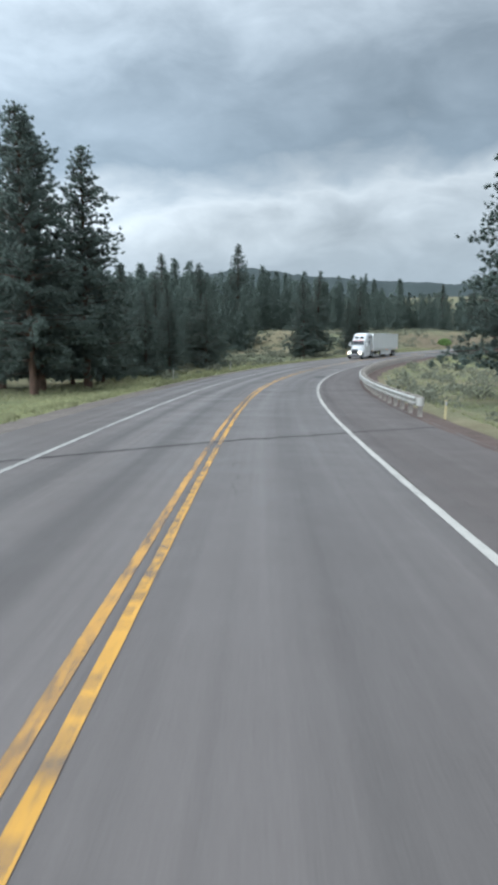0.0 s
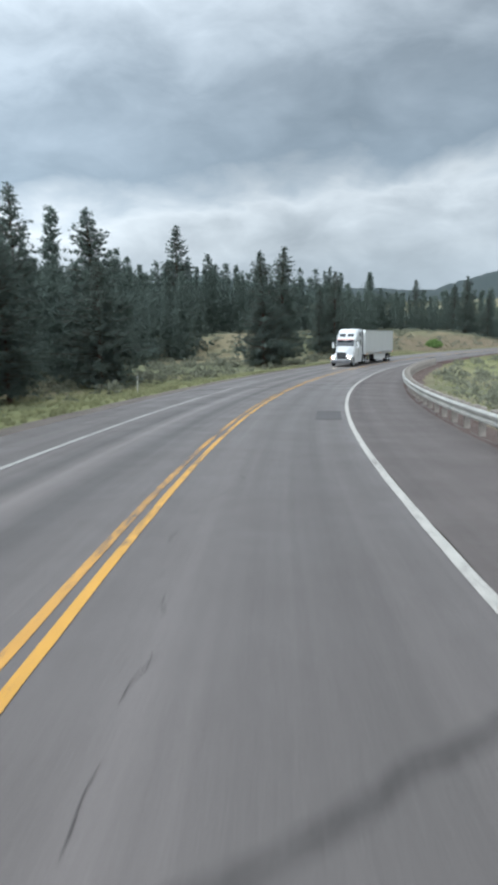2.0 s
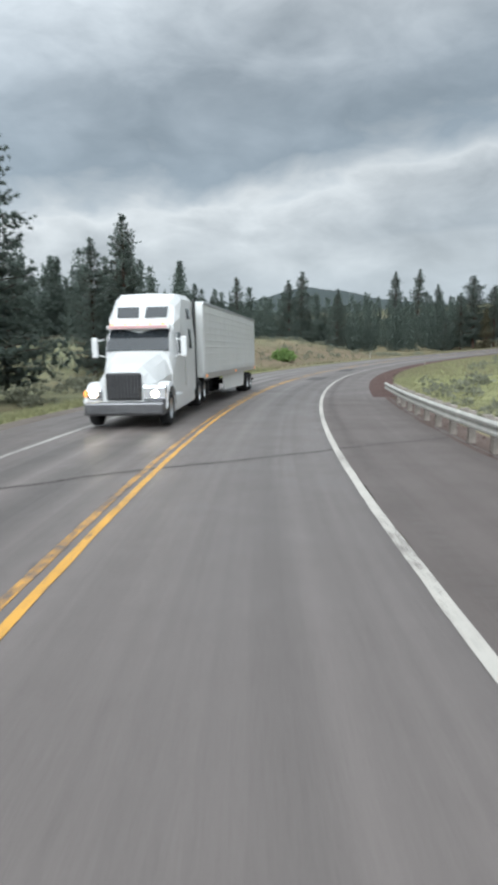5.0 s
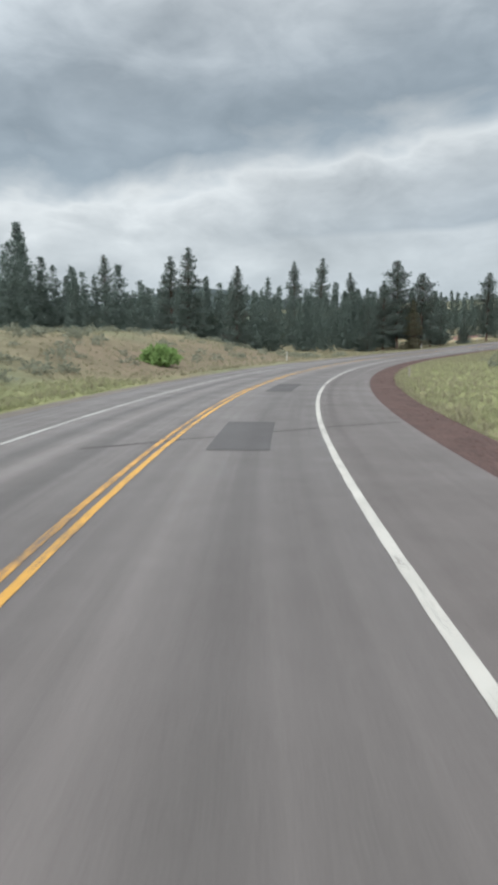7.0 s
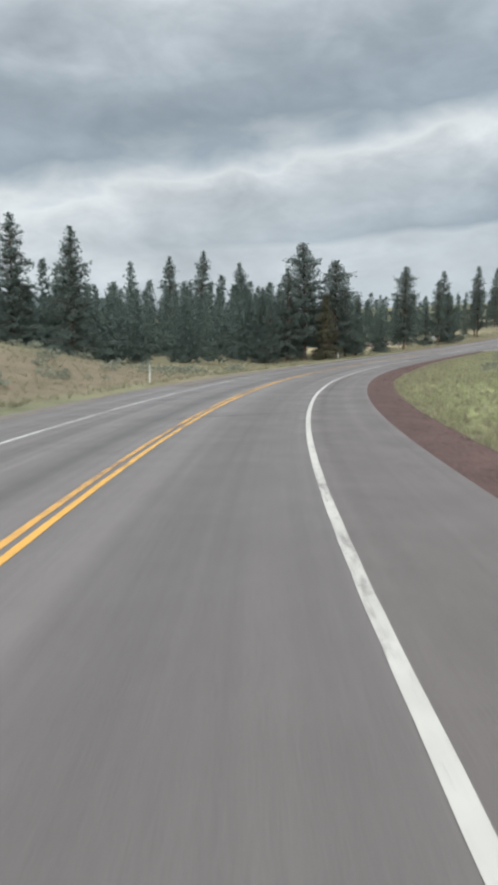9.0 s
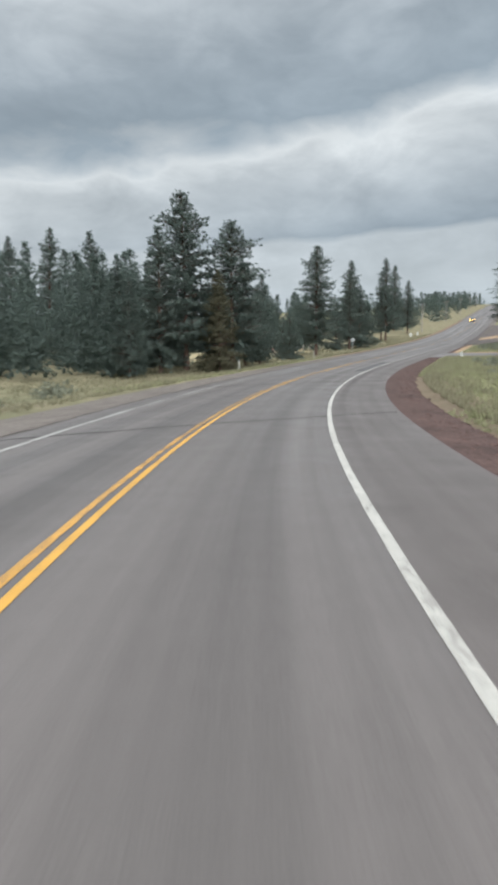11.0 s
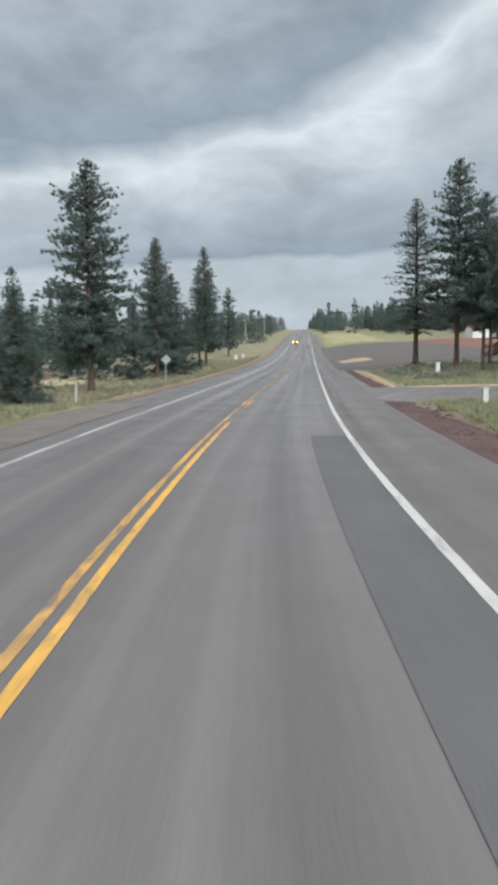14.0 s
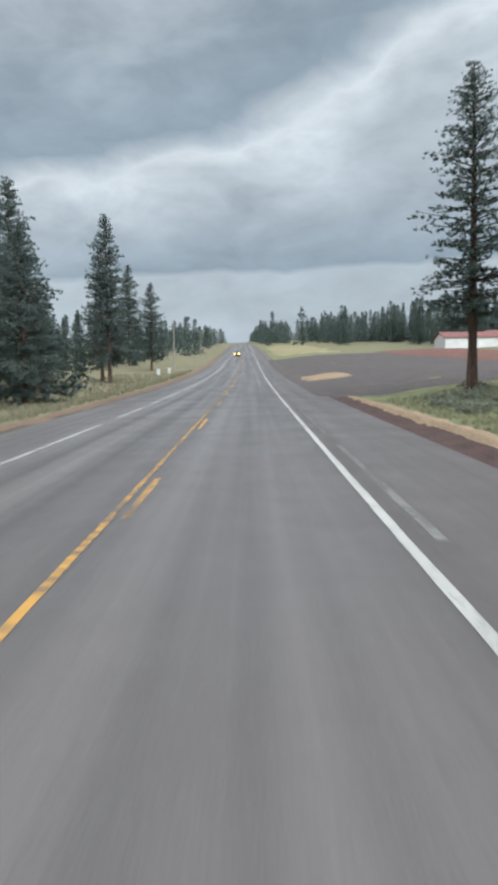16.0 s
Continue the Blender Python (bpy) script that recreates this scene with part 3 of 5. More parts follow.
#           seed  h   base  spread dense tuft lean shape blades
TREE_KINDS = ((1, 16, 0.07, 4.3, 1.0, 0.40, 0.0, 0.72, 17), (2, 17, 0.13, 4.0, 0.97, 0.40, 0.005, 0.62, 17), (3, 15, 0.06, 4.0, 1.0, 0.40, 0.0, 0.80, 17),
              (4, 17, 0.22, 3.0, 0.95, 0.25, 0.004, 0.55, 15), (5, 13, 0.04, 3.8, 1.0, 0.40, 0.0, 0.76, 15), (6, 18, 0.13, 5.0, 1.0, 0.43, -0.004, 0.58, 17),
              (7, 9, 0.03, 3.2, 1.0, 0.38, 0.0, 0.78, 15), (8, 18, 0.26, 4.2, 1.0, 0.41, 0.003, 0.52, 17))


def crown_mesh(name, verts, faces, normals):
    me = mesh_of(name, verts, faces, [NEEDLES], True)
    me.normals_split_custom_set_from_vertices(normals.tolist())
    return me


for spec in TREE_KINDS:
    tr, (cv, cf, cn) = tree_meshes(*spec)
    KINDS.append((spec[1], tr, crown_mesh("crown", cv, cf, cn)))
PALE_CROWN = KINDS[4][2].copy()
PALE_CROWN.materials[0] = NEEDLES_PALE


def pine(kind, x, y, height, label, turn=0.0, group="roadside pines", wide=1.0, pale=False, z=None):
    h, trunk, crown = KINDS[kind]
    f = height / h
    z = ground_at(x, y) if z is None else z
    ob = thing("pine_tree", pose(x, y, z - 0.05, 0, 0, turn), label, "tree", group)
    ob.scale = (f * wide, f * wide, f)
    a, b = new("trunk", trunk), new("crown", PALE_CROWN if pale else crown)
    a.parent = b.parent = ob
    return ob


def place_pine(s, lat, height, kind, label, **kw):
    p = road(s, lat)
    return pine(kind, p.x, p.y, height, label, (s * 37 + lat * 53) % 360, **kw)


TALL = "tall dark-green ponderosa pine with a full crown"
SLIM = "slim dark-green pine with a pointed crown"
OPEN = "tall open-crowned pine with a bare reddish lower trunk"
#          s   lat   h  kind label wide
PINES = [(50, -14, 17.5, 1, OPEN, 1.2), (42, -14.5, 17.6, 5, TALL, 1.0), (46.5, -16, 18.5, 0, TALL, 1.1), (47.5, -19.5, 16, 2, TALL, 1.1), (54, -17, 11, 2, SLIM, 1.1), (56, -15.2, 9, 0, SLIM, 1.1), (60, -15.5, 9, 4, SLIM, 1.1), (63, -19, 13, 0, TALL, 1.0), (66, -15, 8, 4, SLIM, 1.1), (73, -15.2, 9.5, 0, SLIM, 1.1),
         (68, -16, 9, 4, SLIM, 1.1), (71, -20, 12, 2, SLIM, 1.0), (76, -18, 11.5, 0, TALL, 1.0), (82, -19.8, 14.3, 1, OPEN, 0.9), (88, -16.9, 13.6, 2, SLIM, 1.3), (85, -15.3, 9.5, 4, SLIM, 1.15), (90.5, -18.5, 9, 4, SLIM, 1.0), (79, -24, 12, 0, TALL, 1.0),
         (123, -14.5, 14.7, 2, SLIM, 1.2), (132, -15.8, 16.4, 2, TALL, 1.15), (127, -16.5, 9, 4, SLIM, 1.1), (152, -15.5, 13.8, 2, SLIM, 1.1), (149, -17, 11.5, 0, SLIM, 0.9), (158, -18, 11, 4, SLIM, 1.0),
         (162, -57, 23, 1, OPEN, 1.0), (45.5, 15.7, 18, 1, OPEN, 1.15), (50, 19, 11, 2, SLIM, 1.0), (57, 24, 8, 6, SLIM, 1.0)]
LATER = [(230, -22.3, 12, 4, SLIM, 1.0), (240, -41.8, 17, 0, TALL, 1.0), (250, -68.5, 20, 1, TALL, 1.0), (248, -45, 20, 0, TALL, 1.0), (292, -37.3, 17.5, 2, SLIM, 1.0),
         (330, -74.4, 25, 2, TALL, 1.0), (340, -92.7, 25, 2, TALL, 1.0), (277, -16.6, 18.2, 5, TALL, 1.2), (280, -12.7, 15.6, 5, TALL, 1.35), (272, -17, 14, 0, TALL, 1.1), (268, -19, 11, 2, SLIM, 1.0),
         (264, -16, 9, 0, SLIM, 0.9), (283, -16, 9, 4, SLIM, 1.0), (287, -14, 12, 0, SLIM, 1.1), (291, -13.6, 10.5, 2, SLIM, 1.1), (352, 26, 8, 4, "dry yellowish young pine behind taller dark pines", 1.1), (276, -12.5, 7, 6, "dry yellowish young pine beside taller dark pines", 1.0),
         (316, -13.6, 16.8, 5, "pointed dark-green pine with a full crown", 1.05), (304, -14, 6.5, 6, SLIM, 1.1), (296, -16, 10, 2, SLIM, 0.9), (300, -18, 9, 2, SLIM, 0.9), (310, -17, 6, 6, SLIM, 1.0),
         (345, -15.1, 15.3, 1, OPEN, 1.0), (338, -16, 9, 4, SLIM, 1.0), (351, -14.5, 12.5, 4, SLIM, 1.25), (386, -15.5, 20.5, 1, TALL, 0.9), (391, -17.5, 17, 3, OPEN, 1.0), (360, -18.2, 18.4, 1, OPEN, 1.0), (430, -16.6, 16.3, 1, SLIM, 1.0), (452, -24.5, 22, 1, TALL, 0.9),
         (338.5, 13.6, 17.2, 3, "tall thin pine with a sparse see-through crown", 1.2), (331, 16.2, 19, 7, OPEN, 0.95), (328.5, 18, 15.5, 7, OPEN, 0.9), (334, 20, 14, 7, OPEN, 1.0), (326, 21, 14, 7, OPEN, 1.0), (337, 25, 13, 7, OPEN, 1.0)]
for s, lat, h, kind, label, wide in PINES + LATER:
    place_pine(s, lat, h, kind, label, wide=wide, pale="yellowish" in label)


def build_woods():
    """Far woods: small conifers, one object."""
    rng = random.Random(5)
    near, far = [], []
    for seed, h, base, spread in ((31, 14, 0.02, 3.6), (32, 15, 0.03, 3.2), (33, 13, 0.02, 3.9), (34, 14, 0.02, 3.0)):
        near.append((*tree_meshes(seed, h, base, spread, 0.55, 0.85, 0.0, 0.8, blades=6)[1], h))
        far.append((*tree_meshes(seed, h, base, spread * 1.05, 0.26, 1.4, 0.0, 0.85, blades=5)[1], h))
    spots = []

    def zone(count, s0, s1, l0, l1, h0, h1, kinds=far):
        for _ in range(count):
            s, l = rng.uniform(s0, s1), rng.uniform(l0, l1)
            p = road(s, l)
            spots.append((p.x, p.y, rng.uniform(h0, h1), kinds))
    zone(46, 40, 100, -22, -45, 9, 15, near)
    zone(60, 0, 110, -45, -80, 11, 17)
    zone(74, 96, 150, -36, -60, 9.5, 15.5, near)
    zone(90, 100, 190, -60, -130, 11, 18)
    zone(96, 145, 240, -55, -85, 11.5, 19, near)
    zone(110, 150, 260, -85, -150, 12, 19)
    zone(70, 235, 330, -36, -80, 9, 16, near)
    zone(40, 235, 330, -80, -130, 11, 17)
    zone(40, 185, 262, -36, -62, 8, 12, near)
    zone(26, 255, 300, -18, -36, 8, 13, near)
    zone(14, 300, 345, -38, -52, 6, 11, near)
    zone(46, 330, 480, -20, -60, 8, 13, near)
    zone(44, 345, 480, -40, -90, 9, 14, near)
    zone(170, 480, 1150, -15, -60, 8, 13)
    zone(120, 600, 1150, 14, 110, 11, 17)
    zone(60, 640, 1150, 10, 26, 8, 14)
    zone(100, 490, 620, 60, 140, 12, 18, near)
    zone(50, 560, 760, 36, 90, 11, 16, near)
    zone(70, 150, 400, -150, -240, 12, 18)
    hs = ground_height([p[0] for p in spots], [p[1] for p in spots])
    V, F, N, off = [], [], [], 0
    for (x, y, h, kinds), z in zip(spots, hs):
        cv, cf, cn, h0 = rng.choice(kinds)
        f = h / h0
        a = rng.uniform(0, 6.28)
        c, s = math.cos(a) * f, math.sin(a) * f
        V.append(np.column_stack([x + cv[:, 0] * c - cv[:, 1] * s, y + cv[:, 0] * s + cv[:, 1] * c, z + cv[:, 2] * f]))
        N.append(np.column_stack([(cn[:, 0] * c - cn[:, 1] * s) / f, (cn[:, 0] * s + cn[:, 1] * c) / f, cn[:, 2]]))
        F.append(cf + off)
        off += len(cv)
    me = crown_mesh("far_woods", np.vstack(V), np.vstack(F), np.vstack(N))
    tagged(new("far_woods", me), "dense dark-green pine woods behind the meadow", "woods", "", "stuff")


build_woods()


# ---- guardrail ----
GALV = plain("galvanised_steel", (0.40, 0.39, 0.36), 0.58, 0.35, 0.4, 0.22, 1.5, 0.1)
POSTWOOD = plain("weathered_post_wood", (0.26, 0.235, 0.21), 0.9, 0, 0.15, 0.3, 5.0, 0.4)
POSTWHITE = plain("white_marker_plastic", (0.46, 0.455, 0.42), 0.5, 0, 0.4, 0.1, 4.0)
STEEL = plain("dull_sign_steel", (0.42, 0.43, 0.43), 0.5, 0.7, 0.4, 0.15, 3.0)
RAIL_LAT = 6.5


def build_guardrail():
    at = road(24.5, RAIL_LAT)
    rail = thing("guardrail", Matrix.Translation(at), "galvanised W-beam guardrail on weathered wooden posts along the bend", "guardrail")
    # W profile: depth towards the road, height
    prof = [(0.0, 0.44), (0.03, 0.45), (0.085, 0.485), (0.085, 0.535), (0.02, 0.575), (0.02, 0.615), (0.085, 0.655), (0.085, 0.705), (0.03, 0.74), (0.0, 0.75)]
    s = 24.5
    while s < 124:
        n = 5
        verts, faces = [], []
        for i in range(n):
            for thick in (0.0, 0.006):
                for d, z in prof:
                    q = s + 3.83 * i / (n - 1) - 0.02
                    verts.append(road(q, RAIL_LAT - d + thick, z - 0.05) - at)
        m = len(prof)
        for i in range(n - 1):
            for k in (0, m):
                for j in range(m - 1):
                    a = i * 2 * m + k + j
                    f = (a, a + 1, a + 2 * m + 1, a + 2 * m)
                    faces.append(f if k == 0 else f[::-1])
            for j in (0, m - 1):
                a = i * 2 * m + j
                faces.append((a, a + m, a + 3 * m, a + 2 * m))
        ob = new("rail_panel", mesh_of("rail_panel", verts, faces, [GALV]))
        ob.parent = rail
        s += 3.81
    # rounded end piece
    bm = bmesh.new()
    h = radians(heading(24.5))
    turn = Matrix.Rotation(-h, 4, "Z")
    for k in range(7):
        a0, a1 = math.pi * k / 7, math.pi * (k + 1) / 7
        p0 = turn @ Vector((0.11 - 0.16 * math.cos(a0) + 0.02, -0.16 * math.sin(a0), 0))
        p1 = turn @ Vector((0.11 - 0.16 * math.cos(a1) + 0.02, -0.16 * math.sin(a1), 0))
        vs = [bm.verts.new((p.x, p.y, z)) for p, z in ((p0, 0.40), (p1, 0.40), (p1, 0.70), (p0, 0.70))]
        bm.faces.new(vs)
    part("end_cap", bm, GALV, rail)
    bm = bmesh.new()
    box(bm, (-0.08, -0.1, -0.95), (0.08, 0.1, 0.74), 0.012)
    post_ob = part("post", bm, POSTWOOD)
    bm = bmesh.new()
    box(bm, (-0.12, -0.08, -0.18), (0.08, 0.08, 0.18), 0.01)
    block_ob = part("block", bm, POSTWOOD)
    first = True
    s = 25.2
    while s < 126:
        for src, lat, up in ((post_ob, RAIL_LAT + 0.29, -0.05), (block_ob, RAIL_LAT + 0.13, 0.57)):
            ob = src if first else new(src.name.split(".")[0], src.data)
            ob.parent = rail
            ob.matrix_local = Matrix.Translation(road(s, lat, up) - at) @ Matrix.Rotation(-radians(heading(s)), 4, "Z")
        first = False
        s += 1.905


build_guardrail()


def delineator(s, lat, height=1.15, colour=POSTWHITE, label="slim white roadside marker post with a reflector"):
    p = road(s, lat)
    z = ground_at(p.x, p.y)
    ob = thing("marker_post", pose(p.x, p.y, z, 0, 1.5, -heading(s)), label, "marker post", "roadside marker posts")
    bm = bmesh.new()
    box(bm, (-0.045, -0.012, -0.2), (0.045, 0.012, height), 0.008)
    box(bm, (-0.03, -0.022, -0.2), (0.03, -0.010, height - 0.05), 0.004)
    part("post", bm, colour, ob)
    if colour is POSTWOOD:
        return
    bm = bmesh.new()
    box(bm, (-0.038, 0.0125, height - 0.22), (0.038, 0.018, height - 0.06), 0.003)
    box(bm, (-0.038, -0.028, height - 0.22), (0.038, -0.0225, height - 0.06), 0.003)
    part("reflector", bm, STEEL, ob)


for s, lat in ((60, -10.2), (79.5, -10.2), (216, -8.6), (274.5, -9.9), (302, -9.9)):
    delineator(s, lat)
delineator(180.5, 8.4, 0.7, POSTWOOD, "thin weathered brown marker post in the grass")
delineator(26.0, 7.9, 0.7, plain("faded_yellow_plastic", (0.46, 0.39, 0.22), 0.6, 0, 0.3, 0.15, 4.0), "short faded yellow marker beside the guardrail end")


def utility_marker(s, lat, w, h, label, name="utility_box"):
    p = road(s, lat)
    z = ground_at(p.x, p.y)
    ob = thing(name, pose(p.x, p.y, z, 0, 0, -heading(s) + 8), label, "utility box")
    bm = bmesh.new()
    box(bm, (-w / 2, -w * 0.35, -0.1), (w / 2, w * 0.35, h * 0.9), 0.02)
    part("body", bm, POSTWHITE, ob)
    bm = bmesh.new()
    box(bm, (-w / 2 - 0.03, -w * 0.35 - 0.03, h * 0.9), (w / 2 + 0.03, w * 0.35 + 0.03, h), 0.025)
    part("lid", bm, POSTWHITE, ob)


utility_marker(326, 13.6, 0.34, 1.0, "pale utility pedestal standing in the grass by the side road")
utility_marker(294.5, 9.8, 0.22, 0.68, "small white utility pedestal standing in the grass by the shoulder")
utility_marker(412, -13.0, 0.6, 1.0, "white utility cabinet on the grassy verge")
utility_marker(420, -12.2, 0.45, 0.9, "white utility cabinet on the grassy verge")


def build_sign():
    p = road(320.5, -8.9)
    z = ground_at(p.x, p.y)
    ob = thing("road_sign", pose(p.x, p.y, z, 0, 2, -heading(320.5)), "diamond road sign, bare metal back showing, on steel post", "road sign")
    bm = bmesh.new()
    box(bm, (-0.03, -0.02, -0.3), (0.03, 0.02, 2.35), 0.006)
    part("post", bm, STEEL, ob)
    bm = bmesh.new()
    box(bm, (-0.3, 0.021, -0.3), (0.3, 0.026, 0.3), 0.002, Matrix.Translation((0, 0, 2.0)) @ Matrix.Rotation(radians(45), 4, "Y"))
    part("plate", bm, STEEL, ob)
    for k in (-0.25, 0.25):
        bm = bmesh.new()
        tube(bm, (0, -0.03, 2.0 + k), (0, 0.033, 2.0 + k), 0.012, n=6)
        part("bolt", bm, STEEL, ob)


build_sign()




# ---- side road, lot, sand and house beyond the bend ----
def drape(name, s0, s1, l0, l1, mat, up, label, category, edge=0.0, seed=0, ds=2.0, dl=2.0, heap=0.0):
    """A sheet laid on the ground between two stations, with an uneven outline."""
    rng = random.Random(seed)
    ns, nl = max(2, int((s1 - s0) / ds) + 1), max(2, int((l1 - l0) / dl) + 1)
    xs, ys, off = [], [], []
    for i in range(ns):
        w0, w1 = rng.uniform(-edge, edge), rng.uniform(-edge, edge)
        for j in range(nl):
            f = j / (nl - 1)
            s = s0 + (s1 - s0) * i / (ns - 1) + (rng.uniform(-edge, edge) if i in (0, ns - 1) else 0)
            lat = l0 + w0 + (l1 + w1 - l0 - w0) * f
            p = road(s, lat)
            xs.append(p.x), ys.append(p.y)
            rim = i in (0, ns - 1) or j in (0, nl - 1)
            inside = math.sin(math.pi * f) * math.sin(math.pi * i / (ns - 1))
            lift = up if heap else -0.045 + (up + 0.045) * min(1.0, max(0.0, abs(lat) - 6.0))
            off.append(heap * inside + (lift if not rim else (-0.25 if heap else lift - 0.16)))
    z = ground_height(xs, ys, False)
    verts = [(x, y, h + o) for x, y, h, o in zip(xs, ys, z, off)]
    faces = [(i * nl + j, i * nl + j + 1, (i + 1) * nl + j + 1, (i + 1) * nl + j) for i in range(ns - 1) for j in range(nl - 1)]
    me = mesh_of(name, verts, faces, [mat], True)
    uv = me.uv_layers.new(name="UVMap")
    idx = np.empty(len(me.loops), dtype=np.int32)
    me.loops.foreach_get("vertex_index", idx)
    uv.data.foreach_set("uv", np.column_stack([xs, ys]).astype(np.float32)[idx].ravel())
    return tagged(new(name, me), label, category, "", "structure")


drape("side_road", 297.2, 309.2, 4.9, 30, ASPHALT, 0.03, "worn grey asphalt side road joining the highway", "road", 0.25, 1, 1.0, 1.0)
drape("parking_lot", 342, 470, 4.9, 45, LOT, 0.05, "wide dark gravel lot beside the highway", "lot", 0.8, 2, 3.0, 3.0)
drape("sand_strip", 308.5, 344, 7.2, 8.35, SAND, 0.02, "raised lip of orange sand between grass and asphalt", "sand", 0.22, 3, 0.5, 0.3, 0.2)
drape("sand_strip", 308.3, 309.6, 8.3, 20, SAND, 0.02, "thin edge of orange sand along the side road", "sand", 0.2, 9, 0.3, 0.5, 0.1)
drape("sand_heap", 371, 386, 7.4, 12.5, SAND, 0.02, "low heap of orange sand at the edge of the lot", "sand", 0.5, 4, 0.8, 0.5, 0.4)
drape("earth_strip", 396, 482, 33, 52, EARTH, 0.14, "strip of bare red earth behind the lot", "soil", 0.6, 5, 3.0, 1.5, 0.5)
drape("dry_field", 486, 620, 9, 28, plain("dry_field_grass", (0.26, 0.225, 0.125), 0.95, 0, 0.1, 0.25, 0.3), 0.08, "pale yellow field of dry grass beside the highway", "field", 1.0, 6, 4.0, 3.0)
drape("dry_field", 300, 345, -42, -17, plain("dry_yard_grass", (0.34, 0.285, 0.175), 0.95, 0, 0.1, 0.25, 0.4), 0.06, "pale dry grass yard behind the roadside pines", "field", 1.0, 7, 3.0, 3.0)
drape("bare_soil", 312, 350, -34, -24, EARTH, 0.10, "patch of bare reddish soil behind the pines", "soil", 1.0, 8, 2.0, 2.0, 0.2)

WALLPAINT = plain("white_wall_paint", (0.58, 0.565, 0.53), 0.7, 0, 0.3, 0.1, 0.6)
REDROOF = plain("red_brown_roofing", (0.20, 0.085, 0.075), 0.7, 0, 0.3, 0.25, 0.8, 0.3)
DARKGLASS = plain("dark_window_glass", (0.02, 0.025, 0.03), 0.08, 0, 0.8, 0.1, 1.0)


def build_house(s, lat, length, depth, turn, label):
    p = road(s, lat)
    z = ground_at(p.x, p.y)
    ob = thing("house", pose(p.x, p.y, z, 0, 0, turn), label, "house", "low buildings behind the lot")
    L, D, H, R = length / 2, depth / 2, 2.4, 1.5
    bm = bmesh.new()
    box(bm, (-L, -D, -0.6), (L, D, H))
    for y in (-L, L):
        vs = [bm.verts.new(v) for v in ((y, -D, H), (y, D, H), (y, 0, H + R))]
        bm.faces.new(vs)
    part("wall", bm, WALLPAINT, ob)
    for sgn in (-1, 1):
        bm = bmesh.new()
        k = R / D
        e = D + 0.5
        pts = [(-L - 0.4, sgn * e, H - k * 0.5), (L + 0.4, sgn * e, H - k * 0.5), (L + 0.4, 0, H + R), (-L - 0.4, 0, H + R)]
        lo = [bm.verts.new(q) for q in pts]
        hi = [bm.verts.new((q[0], q[1], q[2] + 0.14)) for q in pts]
        bm.faces.new(lo), bm.faces.new(hi)
        for i in range(4):
            bm.faces.new((lo[i], lo[(i + 1) % 4], hi[(i + 1) % 4], hi[i]))
        part("roof", bm, REDROOF, ob)
    for x in (-L * 0.6, 0.05 * L, L * 0.62):
        win = None
        bm = bmesh.new()
        box(bm, (x - 0.65, -D - 0.05, 1.0), (x + 0.65, -D + 0.02, 2.2), 0.01)
        win = part("window", bm, WALLPAINT, ob)
        bm = bmesh.new()
        box(bm, (x - 0.55, -D - 0.06, 1.1), (x + 0.55, -D - 0.045, 2.1))
        part("pane", bm, DARKGLASS, win)


build_house(478, 58, 15, 9, 112, "low white house with a red-brown gable roof")
build_house(492, 74, 14, 9, 118, "low white house with a red-brown gable roof")


def utility_pole(s, lat, h):
    p = road(s, lat)
    z = ground_at(p.x, p.y)
    ob = thing("utility_pole", pose(p.x, p.y, z, 0, 0.5, -heading(s)), "grey wooden utility pole with a crossarm", "utility pole", "utility poles along the road")
    bm = bmesh.new()
    tube(bm, (0, 0, -0.5), (0, 0, h), 0.15, 0.1, 10)
    part("pole", bm, POSTWOOD, ob)
    bm = bmesh.new()
    box(bm, (-1.1, -0.06, h - 0.75), (1.1, 0.06, h - 0.62), 0.01)
    part("crossarm", bm, POSTWOOD, ob)
    for x in (-1.0, -0.45, 0.45, 1.0):
        bm = bmesh.new()
        tube(bm, (x, 0, h - 0.62), (x, 0, h - 0.45), 0.04, 0.03, 8)
        part("insulator", bm, STEEL, ob)


for s in (440, 520, 600, 690, 780):
    utility_pole(s, -13.5, 9.0)


def build_fence():
    at = road(300, -19)
    at.z = ground_at(at.x, at.y)
    ob = thing("wire_fence", Matrix.Translation(at), "wire fence on thin weathered wooden posts behind the verge", "fence")
    tops = []
    for s in np.arange(292, 380, 4.0):
        p = road(s, -20.5)
        z = ground_at(p.x, p.y)
        bm = bmesh.new()
        tube(bm, (0, 0, -0.4), (0, 0, 1.25), 0.06, 0.05, 7)
        q = part("post", bm, POSTWOOD, ob)
        q.location = (p.x - at.x, p.y - at.y, z - at.z)
        tops.append(Vector((p.x - at.x, p.y - at.y, z - at.z)))
    for k in (0.4, 0.75, 1.1):
        bm = bmesh.new()
        for a, b in zip(tops, tops[1:]):
            tube(bm, a + Vector((0, 0, k)), b + Vector((0, 0, k)), 0.008, n=4, caps=False)
        part("wire", bm, STEEL, ob)


build_fence()

